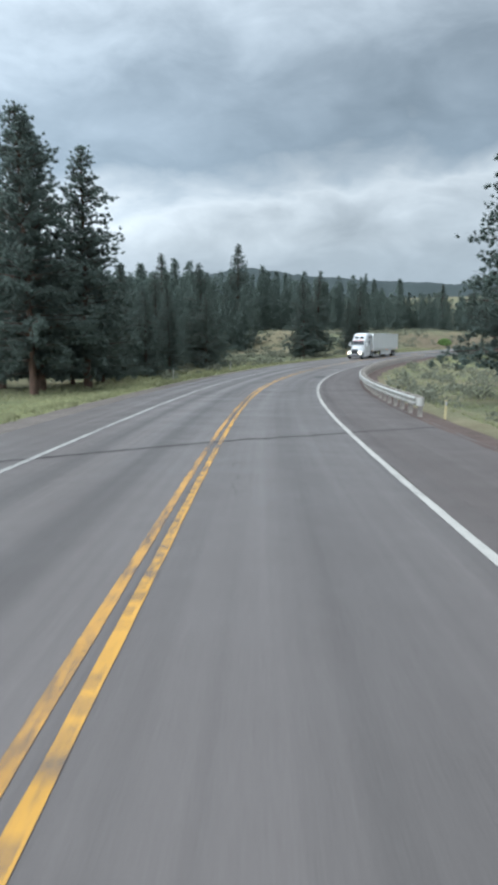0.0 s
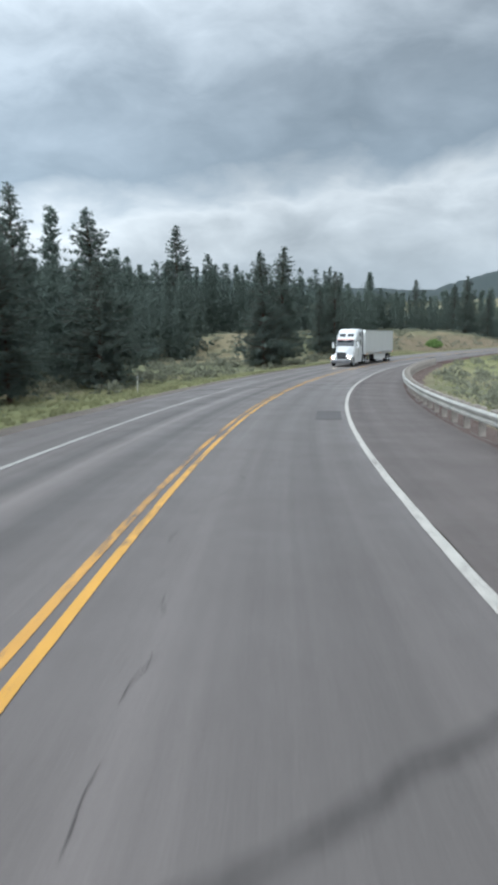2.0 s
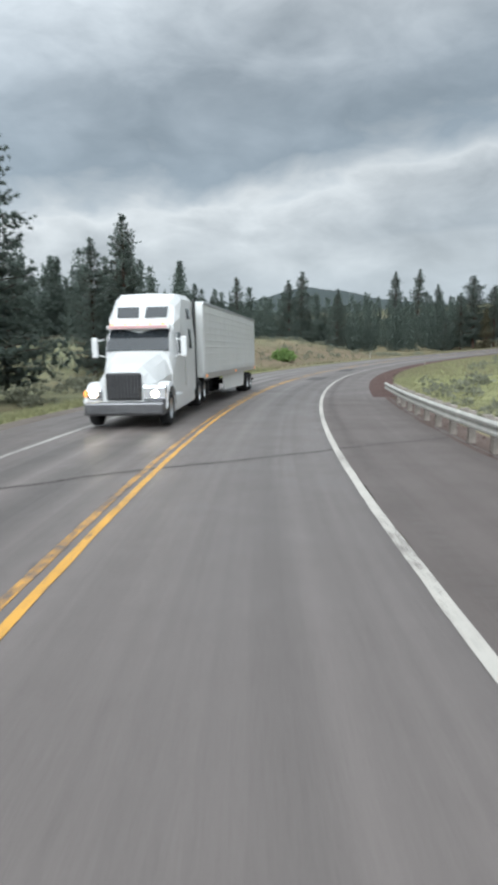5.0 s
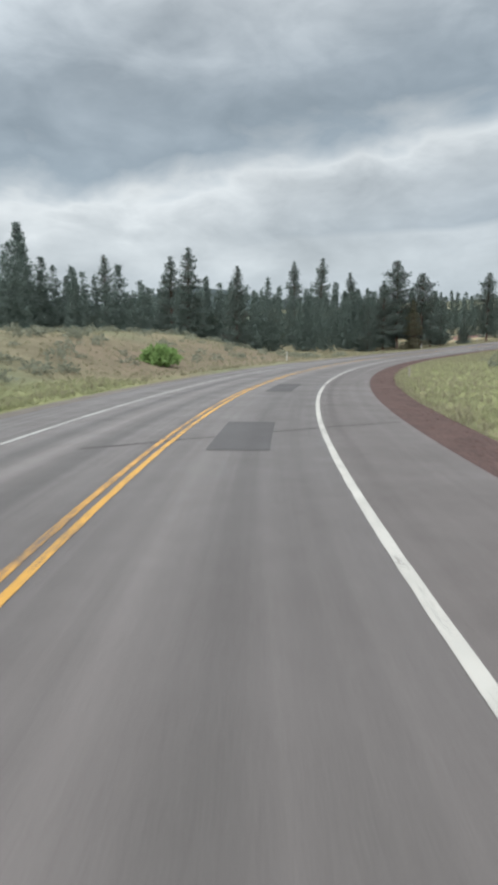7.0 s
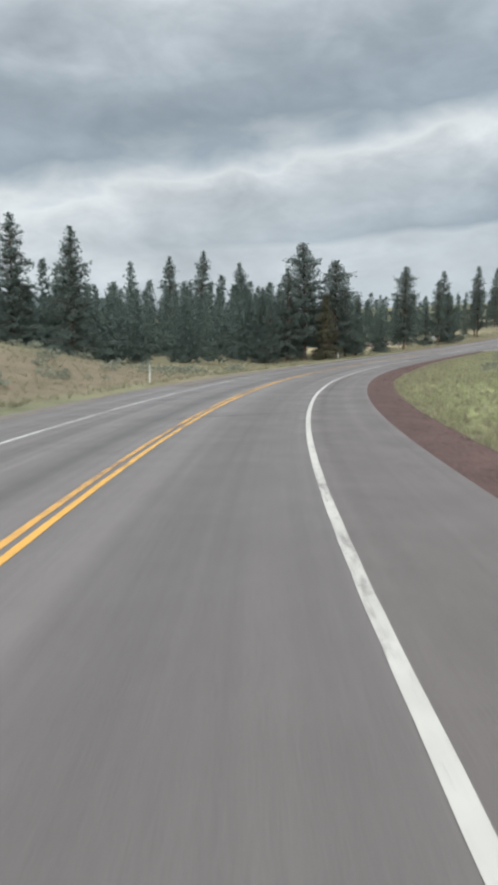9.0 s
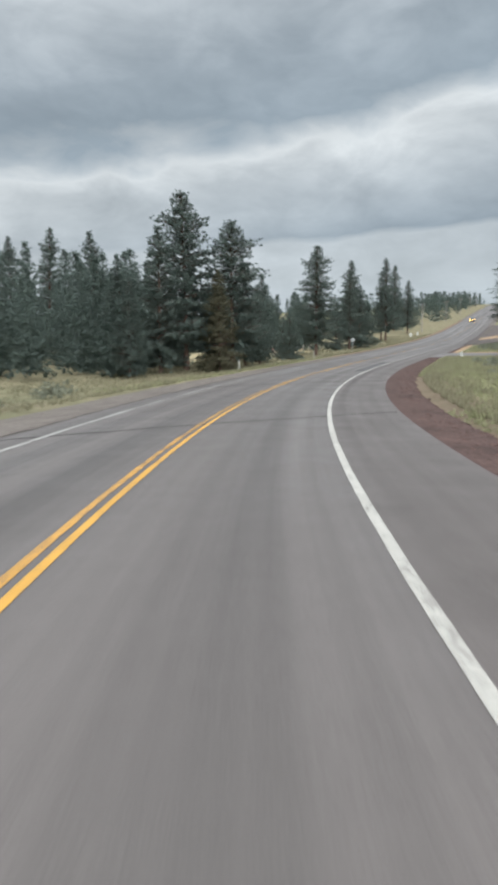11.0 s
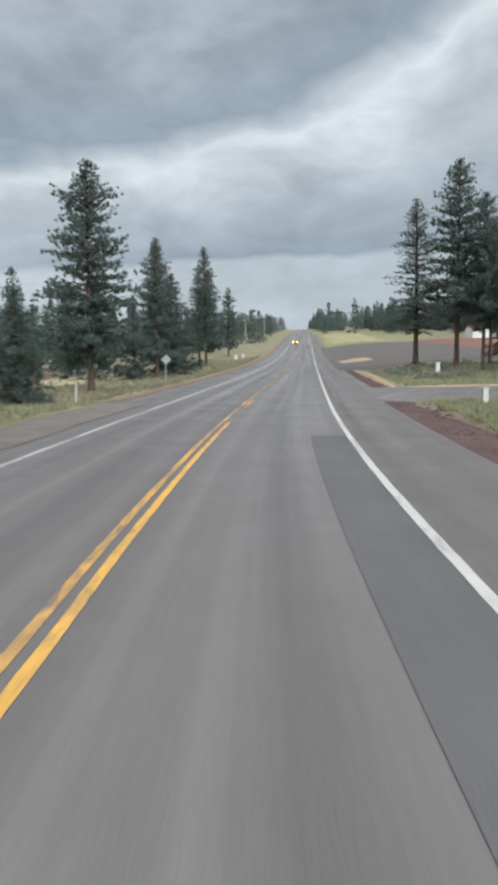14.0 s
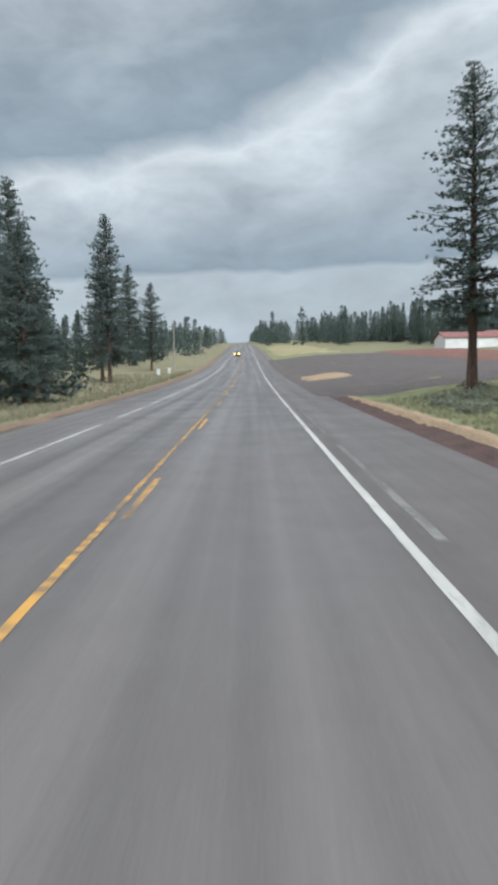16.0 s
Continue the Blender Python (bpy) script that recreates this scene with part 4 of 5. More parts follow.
# ---- vehicles ----
TRUCKWHITE = plain("white_truck_paint", (0.62, 0.63, 0.63), 0.3, 0, 0.5, 0.06, 0.7)
TRAILERWHITE = plain("white_trailer_panel", (0.64, 0.65, 0.64), 0.4, 0, 0.5, 0.06, 0.4)
CHROME = plain("chrome", (0.62, 0.63, 0.65), 0.15, 1.0, 0.5, 0.1, 2.0)
GUNMETAL = plain("dark_bumper_metal", (0.12, 0.12, 0.125), 0.35, 0.7, 0.5, 0.15, 3.0)
VISORPINK = plain("faded_pink_paint", (0.52, 0.30, 0.30), 0.5, 0, 0.4, 0.1, 2.0)
RUBBER = plain("tyre_rubber", (0.025, 0.025, 0.026), 0.85, 0, 0.25, 0.25, 6.0)
CHASSIS = plain("black_chassis_steel", (0.03, 0.03, 0.032), 0.6, 0.2, 0.4, 0.25, 3.0)
ALLOY = plain("polished_alloy", (0.58, 0.59, 0.6), 0.3, 0.9, 0.5, 0.12, 5.0)
CARPAINT = plain("dark_grey_car_paint", (0.07, 0.075, 0.085), 0.25, 0.3, 0.5, 0.1, 1.0)


def lamp_material(name, colour, power):
    m, t, b = material(name, 0.2, 0, 0.5)
    b.inputs["Base Color"].default_value = (*colour, 1)
    b.inputs["Emission Color"].default_value = (*colour, 1)
    b.inputs["Emission Strength"].default_value = power
    return m


HEADLAMP = lamp_material("lit_headlamp", (1.0, 0.80, 0.48), 22.0)
CARLAMP = lamp_material("lit_yellow_headlamp", (1.0, 0.56, 0.12), 6.0)
AMBERLAMP = lamp_material("amber_marker_lamp", (1.0, 0.33, 0.06), 1.2)


def wheel(parent, x, y, r, w, face):
    """A tyre with its rim; face is the side that the rim's dish looks to."""
    bm = bmesh.new()
    n = 28
    prof = [(-0.5, 0.62), (-0.5, 0.9), (-0.40, 0.985), (-0.2, 1.0), (0.2, 1.0), (0.40, 0.985), (0.5, 0.9), (0.5, 0.62)]
    rings = []
    for k in range(n):
        a = 2 * math.pi * k / n
        rings.append([bm.verts.new((x + px * w, y + r * pr * math.cos(a), r + r * pr * math.sin(a))) for px, pr in prof])
    for k in range(n):
        for j in range(len(prof) - 1):
            bm.faces.new((rings[k][j], rings[k][j + 1], rings[(k + 1) % n][j + 1], rings[(k + 1) % n][j]))
    ty = part("wheel", bm, RUBBER, parent, smooth=True)
    bm = bmesh.new()
    prof = [(0.46, 0.63), (0.40, 0.58), (0.18, 0.50), (0.14, 0.30), (0.34, 0.24), (0.36, 0.0)]
    rings = []
    for k in range(n):
        a = 2 * math.pi * k / n
        rings.append([bm.verts.new((x + face * px * w, y + r * pr * math.cos(a), r + r * pr * math.sin(a))) for px, pr in prof])
    for k in range(n):
        for j in range(len(prof) - 1):
            bm.faces.new((rings[k][j], rings[k][j + 1], rings[(k + 1) % n][j + 1], rings[(k + 1) % n][j]))
    bmesh.ops.remove_doubles(bm, verts=bm.verts, dist=0.0005)
    part("rim", bm, ALLOY, ty, "polished metal rim", True)


def loft(name, sections, mat, parent, label="", smooth=False, caps=True):
    """Skin over cross-sections that have the same number of points."""
    bm = bmesh.new()
    rows = [[bm.verts.new(p) for p in sec] for sec in sections]
    n = len(rows[0])
    for a, b in zip(rows, rows[1:]):
        for j in range(n):
            bm.faces.new((a[j], a[(j + 1) % n], b[(j + 1) % n], b[j]))
    if caps:
        bm.faces.new(rows[0]), bm.faces.new(rows[-1])
    return part(name, bm, mat, parent, label, smooth)


def section(y, half, z0, z1, top=None, chamfer=0.18):
    """Outline of a body at station y: bottom half-width half, roof half-width top."""
    top = half if top is None else top
    c = chamfer
    return [(-half, y, z0), (-half, y, z0 + (z1 - z0) * 0.55), (-top, y, z1 - c), (-top + c, y, z1), (0, y, z1 + 0.03), (top - c, y, z1), (top, y, z1 - c), (half, y, z0 + (z1 - z0) * 0.55), (half, y, z0), (0, y, z0)]


def build_tractor(s, lat):
    p = road(s, lat, 0.01)
    ob = thing("semi_truck", pose(p.x, p.y, p.z, 0, 0, 180 - heading(s)), "white long-nosed semi truck with lit headlights in the oncoming lane", "truck")
    # forward is +y; the nose stands at y = 0
    loft("hood", [section(-0.15, 0.62, 0.75, 1.62, 0.5), section(-0.55, 0.86, 0.72, 1.78, 0.62), section(-1.3, 0.98, 0.72, 1.95, 0.74), section(-2.05, 1.05, 0.72, 2.12, 0.86)], TRUCKWHITE, ob, smooth=False)
    loft("cab", [section(-2.0, 1.08, 0.72, 2.15, 0.98), section(-2.5, 1.14, 0.72, 2.95, 1.0), section(-3.3, 1.2, 0.72, 3.2, 1.1), section(-4.0, 1.22, 0.72, 3.55, 1.14)], TRUCKWHITE, ob)
    loft("sleeper", [section(-2.75, 1.02, 2.9, 3.12, 0.9, 0.1), section(-3.15, 1.16, 2.6, 3.72, 1.0), section(-3.9, 1.22, 0.72, 4.02, 1.1), section(-5.7, 1.24, 0.72, 4.05, 1.14)], TRUCKWHITE, ob, "high-roofed white sleeper compartment")
    # windscreen, roof windows and side windows
    def pane(name, pts, thick=0.02):
        bm = bmesh.new()
        a, b, c = Vector(pts[0]), Vector(pts[1]), Vector(pts[2])
        n = (b - a).cross(c - a).normalized() * thick
        lo, hi = [bm.verts.new(Vector(q) - n) for q in pts], [bm.verts.new(Vector(q) + n) for q in pts]
        bm.faces.new(lo), bm.faces.new(hi)
        for i in range(len(pts)):
            j = (i + 1) % len(pts)
            bm.faces.new((lo[i], lo[j], hi[j], hi[i]))
        return part(name, bm, DARKGLASS, ob, "dark tinted glass")
    pane("windscreen", [(-0.98, -1.995, 2.2), (0.98, -1.995, 2.2), (0.93, -2.46, 2.84), (-0.93, -2.46, 2.84)], 0.03)
    for sx in (-1, 1):
        pane("roof_window", [(sx * 0.1, -2.80, 3.21), (sx * 0.80, -2.82, 3.23), (sx * 0.82, -3.03, 3.55), (sx * 0.12, -3.03, 3.55)], 0.04)
        pane("side_window", [(sx * 1.17, -2.62, 2.05), (sx * 1.205, -3.3, 2.05), (sx * 1.13, -3.3, 2.78), (sx * 1.09, -2.72, 2.72)], 0.03)
        pane("sleeper_window", [(sx * 1.24, -4.5, 2.2), (sx * 1.24, -4.85, 2.2), (sx * 1.2, -4.85, 2.85), (sx * 1.2, -4.5, 2.85)], 0.03)
        pane("sleeper_window", [(sx * 1.19, -4.5, 3.2), (sx * 1.19, -4.95, 3.2), (sx * 1.16, -4.95, 3.55), (sx * 1.16, -4.5, 3.55)], 0.03)
    # sun visor with marker lamps
    bm = bmesh.new()
    box(bm, (-1.0, -2.45, 2.86), (1.0, -2.15, 2.98), 0.03)
    part("visor", bm, TRUCKWHITE, ob)
    for x in (-0.8, -0.4, 0, 0.4, 0.8):
        bm = bmesh.new()
        box(bm, (x - 0.05, -2.16, 2.985), (x + 0.05, -2.06 - 0.1, 3.03), 0.01)
        part("marker_lamp", bm, AMBERLAMP, ob, "small amber marker lamp")
    # grille and bumper
    bm = bmesh.new()
    box(bm, (-0.52, -0.2, 0.82), (0.52, -0.06, 1.6), 0.06)
    gr = part("grille", bm, CHASSIS, ob, "tall black grille with dark metal bars")
    for k in range(9):
        bm = bmesh.new()
        box(bm, (-0.43 + k * 0.1, -0.07, 0.88), (-0.415 + k * 0.1, -0.045, 1.54), 0.004)
        part("grille_bar", bm, GUNMETAL, gr)
    bm = bmesh.new()
    box(bm, (-0.92, -2.155, 2.88), (0.92, -2.142, 2.965), 0.004)
    part("visor_stripe", bm, VISORPINK, ob, "faded pink stripe along the sun visor")
    bm = bmesh.new()
    box(bm, (-1.18, -0.5, 0.38), (1.18, 0.0, 0.78), 0.08)
    part("bumper", bm, GUNMETAL, ob, "dark metal front bumper")
    for sx in (-1, 1):
        # rounded fenders
        secs = []
        for k in range(9):
            a = math.pi * k / 8
            y, z = -0.95 + 0.72 * math.cos(a), 0.72 + 0.62 * math.sin(a)
            secs.append([(sx * 0.70, y, z), (sx * 1.2, y, z - 0.04), (sx * 1.24, y, z - 0.16), (sx * 0.70, y, z - 0.12)])
        loft("fender", secs, TRUCKWHITE, ob)
        bm = bmesh.new()
        box(bm, (sx * 0.64, -0.36, 0.86), (sx * 1.12, -0.12, 1.16), 0.07)
        hl = part("headlight", bm, CHROME, ob, "headlight unit")
        bm = bmesh.new()
        tube(bm, (sx * 0.9, -0.13, 1.0), (sx * 0.9, -0.09, 1.0), 0.1, n=16)
        part("lens", bm, HEADLAMP, hl, "lit headlight lens")
        bm = bmesh.new()
        box(bm, (sx * 1.05 - 0.08, -0.4, 0.92), (sx * 1.05 + 0.16, -0.2, 1.1), 0.04)
        part("turn_signal", bm, AMBERLAMP, ob, "amber turn signal")
        bm = bmesh.new()
        box(bm, (sx * 1.42 - 0.1, -2.35, 1.98), (sx * 1.42 + 0.1, -2.2, 2.62), 0.05)
        tube(bm, (sx * 1.15, -2.4, 2.55), (sx * 1.42, -2.3, 2.5), 0.02, n=6)
        tube(bm, (sx * 1.12, -2.4, 2.0), (sx * 1.42, -2.3, 2.1), 0.02, n=6)
        part("mirror", bm, TRUCKWHITE, ob)
        bm = bmesh.new()
        box(bm, (sx * 0.98 - 0.22, -5.75, 0.3), (sx * 0.98 + 0.24, -1.75, 0.85), 0.08)
        part("side_skirt", bm, TRUCKWHITE, ob)
        bm = bmesh.new()
        tube(bm, (sx * 1.26, -3.42, 1.0), (sx * 1.26, -3.42, 2.1), 0.015, n=6)
        part("grab_handle", bm, CHROME, ob)
        wheel(ob, sx * 1.05, -1.0, 0.51, 0.3, sx)
        for y in (-6.6, -7.95):
            wheel(ob, sx * 0.95, y, 0.51, 0.62, sx)
        # fairing behind the sleeper
        bm = bmesh.new()
        box(bm, (sx * 1.2 - 0.03, -6.2, 0.9), (sx * 1.2 + 0.03, -5.68, 3.95), 0.02)
        part("fairing", bm, CHASSIS, ob)
    bm = bmesh.new()
    box(bm, (-0.45, -8.6, 0.7), (-0.3, -0.8, 1.0), 0.02)
    box(bm, (0.3, -8.6, 0.7), (0.45, -0.8, 1.0), 0.02)
    for y in (-8.4, -6.0, -2.0):
        box(bm, (-0.31, y, 0.74), (0.31, y + 0.15, 0.96))
    for y in (-1.0, -6.6, -7.95):
        tube(bm, (-1.0, y, 0.51), (1.0, y, 0.51), 0.07, n=8)
    part("chassis", bm, CHASSIS, ob)


def build_trailer(s_front, s_rear, lat):
    a, b = road(s_front, lat), road(s_rear, lat)
    ang = math.degrees(math.atan2(-(a.x - b.x), a.y - b.y))
    grade = math.degrees(math.asin((a.z - b.z) / (a - b).length))
    ob = thing("semi_trailer", Matrix.Translation(a + Vector((0, 0, 0.01))) @ pose(0, 0, 0, 0, 0, ang) @ pose(0, 0, 0, grade), "long white box trailer with ribbed side panels behind the truck", "trailer")
    L, W = 15.6, 1.29
    bm = bmesh.new()
    box(bm, (-W, -L, 1.22), (W, 0, 4.08), 0.03)
    part("box_body", bm, TRAILERWHITE, ob)
    for sx in (-1, 1):
        # each side panel with its ribs
        for k in range(13):
            y = -0.15 - k * 1.185
            bm = bmesh.new()
            edge = [(0.002, 1.45), (0.014, 1.45)]
            for q in range(9):
                z = 1.6 + q * 0.26
                edge += [(0.014, z), (0.028, z + 0.008), (0.028, z + 0.03), (0.014, z + 0.038)]
            edge += [(0.014, 3.98), (0.002, 3.98)]
            rows = [[bm.verts.new((sx * (W + d), yy, z)) for d, z in edge] for yy in (y, y - 1.165)]
            for j in range(len(edge)):
                k2 = (j + 1) % len(edge)
                bm.faces.new((rows[0][j], rows[0][k2], rows[1][k2], rows[1][j]))
            for r in rows:
                bm.faces.new(r)
            part("side_panel", bm, TRAILERWHITE, ob)
        bm = bmesh.new()
        xa, xb = sorted((sx * (W - 0.01), sx * (W + 0.035)))
        box(bm, (xa, -L, 1.16), (xb, 0, 1.40), 0.01)
        part("bottom_rail", bm, ALLOY, ob, "aluminium lower rail")
        bm = bmesh.new()
        box(bm, (xa, -L, 4.0), (xb, 0, 4.1), 0.01)
        part("top_rail", bm, ALLOY, ob, "aluminium upper rail")
        secs = [[(sx * 1.2, -4.6, 1.16), (sx * 1.23, -4.6, 1.16), (sx * 1.23, -4.9, 0.5), (sx * 1.2, -4.9, 0.5)],
                [(sx * 1.2, -11.3, 1.16), (sx * 1.23, -11.3, 1.16), (sx * 1.23, -11.1, 0.42), (sx * 1.2, -11.1, 0.42)]]
        loft("skirt", secs, TRAILERWHITE, ob, "white aerodynamic side skirt")
        for y in (-12.6, -13.85):
            wheel(ob, sx * 0.95, y, 0.51, 0.62, sx)
        for y in (-0.4, -7.8, -15.2):
            bm = bmesh.new()
            x0, x1 = sorted((sx * (W + 0.03), sx * (W + 0.06)))
            box(bm, (x0, y - 0.06, 1.25), (x1, y + 0.06, 1.31), 0.008)
            part("marker_lamp", bm, AMBERLAMP, ob, "small amber marker lamp")
        bm = bmesh.new()
        box(bm, (sx * 0.75 - 0.06, -3.3, 0.45), (sx * 0.75 + 0.06, -3.15, 1.25), 0.01)
        box(bm, (sx * 0.75 - 0.14, -3.35, 0.4), (sx * 0.75 + 0.14, -3.1, 0.45), 0.01)
        part("landing_leg", bm, CHASSIS, ob)
    bm = bmesh.new()
    box(bm, (-0.9, -3.2, 1.0), (0.9, -0.2, 1.215), 0.02)
    part("coupler_plate", bm, CHASSIS, ob)
    bm = bmesh.new()
    box(bm, (-0.6, -14.6, 0.85), (-0.45, -11.6, 1.215), 0.01)
    box(bm, (0.45, -14.6, 0.85), (0.6, -11.6, 1.215), 0.01)
    for y in (-12.6, -13.85):
        tube(bm, (-1.0, y, 0.51), (1.0, y, 0.51), 0.08, n=8)
    part("undercarriage", bm, CHASSIS, ob)
    bm = bmesh.new()
    box(bm, (-1.2, -L - 0.08, 0.5), (1.2, -L + 0.02, 0.62), 0.01)
    box(bm, (-0.6, -L - 0.06, 0.6), (-0.5, -L + 0.0, 1.22))
    box(bm, (0.5, -L - 0.06, 0.6), (0.6, -L + 0.0, 1.22))
    part("rear_guard", bm, CHASSIS, ob)
    # refrigeration unit on the front wall
    bm = bmesh.new()
    box(bm, (-0.95, 0.0, 2.1), (0.95, 0.5, 3.9), 0.08)
    part("cooling_unit", bm, TRUCKWHITE, ob)


build_tractor(114, -2.2)
build_trailer(120.9, 136.5, -2.2)


def build_car(s, lat):
    p = road(s, lat, 0.01)
    ob = thing("car", pose(p.x, p.y, p.z, math.degrees(math.atan(0.0588)) * -1, 0, 180 - heading(s)), "dark oncoming car with both headlights on", "car")
    secs = [section(0.0, 0.78, 0.35, 0.72, 0.7, 0.06), section(-0.25, 0.86, 0.25, 0.88, 0.8, 0.08), section(-1.2, 0.9, 0.22, 1.0, 0.84, 0.08), section(-4.3, 0.9, 0.22, 1.08, 0.84, 0.08), section(-4.6, 0.82, 0.35, 0.95, 0.76, 0.08)]
    loft("body", secs, CARPAINT, ob)
    loft("roof", [section(-1.25, 0.82, 0.95, 1.02, 0.8, 0.02), section(-2.0, 0.8, 0.95, 1.55, 0.6, 0.08), section(-3.5, 0.8, 0.95, 1.58, 0.62, 0.08), section(-4.35, 0.8, 0.95, 1.1, 0.74, 0.03)], DARKGLASS, ob, "dark glazed cabin")
    for sx in (-1, 1):
        bm = bmesh.new()
        box(bm, (sx * 0.62 - 0.22, -0.16, 0.56), (sx * 0.62 + 0.22, 0.03, 0.86), 0.05)
        part("headlight", bm, CARLAMP, ob, "lit yellow headlight")
        for y in (-0.9, -3.7):
            wheel(ob, sx * 0.78, y, 0.33, 0.22, sx)
        bm = bmesh.new()
        box(bm, (sx * 1.0 - 0.1, -1.6, 0.98), (sx * 1.0 + 0.1, -1.45, 1.12), 0.03)
        part("mirror", bm, CARPAINT, ob)
    bm = bmesh.new()
    box(bm, (-0.5, -0.05, 0.4), (0.5, 0.03, 0.58), 0.03)
    part("grille", bm, CHASSIS, ob)


build_car(500, -1.8)


# ---- far ridges ----
def build_ridges():
    # pale blue-green slope colour: the haze of distance is painted into it
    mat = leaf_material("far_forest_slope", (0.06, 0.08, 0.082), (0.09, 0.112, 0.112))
    for name, dist, bearings, tops, seed in (("far_ridge", 1500.0, (-70, -30, -8, -3, 3, 10, 16, 19, 22, 25, 28, 33, 45, 70, 110, 140), (40, 60, 86, 106, 84, 74, 64, 86, 104, 98, 76, 60, 45, 42, 50, 40), 2),
                                             ("far_ridge", 2300.0, (-70, -25, 0, 20, 40, 60, 80, 120, 150), (60, 80, 90, 100, 85, 90, 95, 80, 60), 9)):
        verts, faces = [], []
        bs = np.arange(-70, 150.1, 0.35)
        n = 12
        for b in bs:
            top = float(np.interp(b, bearings, tops)) + 5 * noise.noise((b * 0.35, seed, 0)) + 2.6 * noise.noise((b * 2.4, seed, 5)) + 1.6 * noise.noise((b * 9.0, seed, 7))
            for k in range(n):
                f = k / (n - 1)
                r = dist + 500 * (f - 0.5) + 30 * noise.noise((b * 0.5, f * 3, seed))
                z = -12 + (top + 12) * math.sin(math.pi * min(f * 1.15, 0.62) / 1.24) ** 1.2 if f < 0.54 else -12 + (top + 12) * (1 - smooth01(np.array(f), 0.54, 1.0))
                verts.append((r * math.sin(radians(b)) + 60, r * math.cos(radians(b)) + 100, float(z) + 1.2 * noise.noise((b * 3, f * 8, seed))))
        for i in range(len(bs) - 1):
            for k in range(n - 1):
                a = i * n + k
                faces.append((a, a + 1, a + n + 1, a + n))
        tagged(new(name, mesh_of(name, verts, faces, [mat], True)), "low forested ridge on the horizon, distance haze put into its colour", "hill", "", "structure")


build_ridges()


# ---- undergrowth ----
def scatter(name, mat, spots, make, label, category, seed):
    """Many small plants joined into one object."""
    rng = np.random.default_rng(seed)
    kinds = [make(rng) for _ in range(8)]
    xs, ys = np.array([p[0] for p in spots]), np.array([p[1] for p in spots])
    zs = np.maximum(ground_height(xs, ys), ground_height(xs, ys, False) - 0.2)
    V, F, off = [], [], 0
    for x, y, z, size in zip(xs, ys, zs, [p[2] for p in spots]):
        v, f = kinds[rng.integers(len(kinds))]
        a = rng.uniform(0, 6.28)
        c, s = math.cos(a) * size, math.sin(a) * size
        V.append(np.column_stack([x + v[:, 0] * c - v[:, 1] * s, y + v[:, 0] * s + v[:, 1] * c, z + v[:, 2] * size]))
        F.append(f + off)
        off += len(v)
    tagged(new(name, mesh_of(name, np.vstack(V), np.vstack(F), [mat])), label, category, "", "stuff")


def tuft_shape(rng, n=11, h=0.4, lean=0.5):
    v, f = [], []
    for k in range(n):
        a, r = rng.uniform(0, 6.28), rng.uniform(0, 0.14)
        base = np.array([r * math.cos(a), r * math.sin(a), -0.03])
        tip = base + np.array([math.cos(a) * lean * h * rng.uniform(0.2, 1), math.sin(a) * lean * h * rng.uniform(0.2, 1), h * rng.uniform(0.6, 1.1)])
        w = np.array([-math.sin(a), math.cos(a), 0]) * 0.022
        b = len(v)
        v += [base - w, base + w, tip]
        f.append((b, b + 1, b + 2))
    return np.array(v), np.array(f)


def bush_shape(rng, n=64):
    v, f = [], []
    for k in range(n):
        d = rng.normal(0, 1, 3)
        d /= np.linalg.norm(d)
        d[2] = abs(d[2])
        c = d * np.array([0.55, 0.55, 0.42]) * rng.uniform(0.45, 1.05) + np.array([0, 0, 0.05])
        u = rng.normal(0, 1, 3) + d
        u /= np.linalg.norm(u)
        w = np.cross(u, rng.normal(0, 1, 3))
        w /= np.linalg.norm(w)
        ln = rng.uniform(0.16, 0.30)
        b = len(v)
        v += [c, c + u * ln * 0.5 + w * ln * 0.25, c + u * ln, c + u * ln * 0.5 - w * ln * 0.25]
        f.append((b, b + 1, b + 2, b + 3))
    return np.array(v), np.array(f)


def spread(rng, count, s0, s1, l0, l1, a, b, power=1.0):
    out = []
    for _ in range(count):
        s = rng.uniform(s0, s1)
        lat = l0 + (l1 - l0) * rng.random() ** power
        p = road(s, lat)
        out.append((p.x, p.y, rng.uniform(a, b)))
    return out


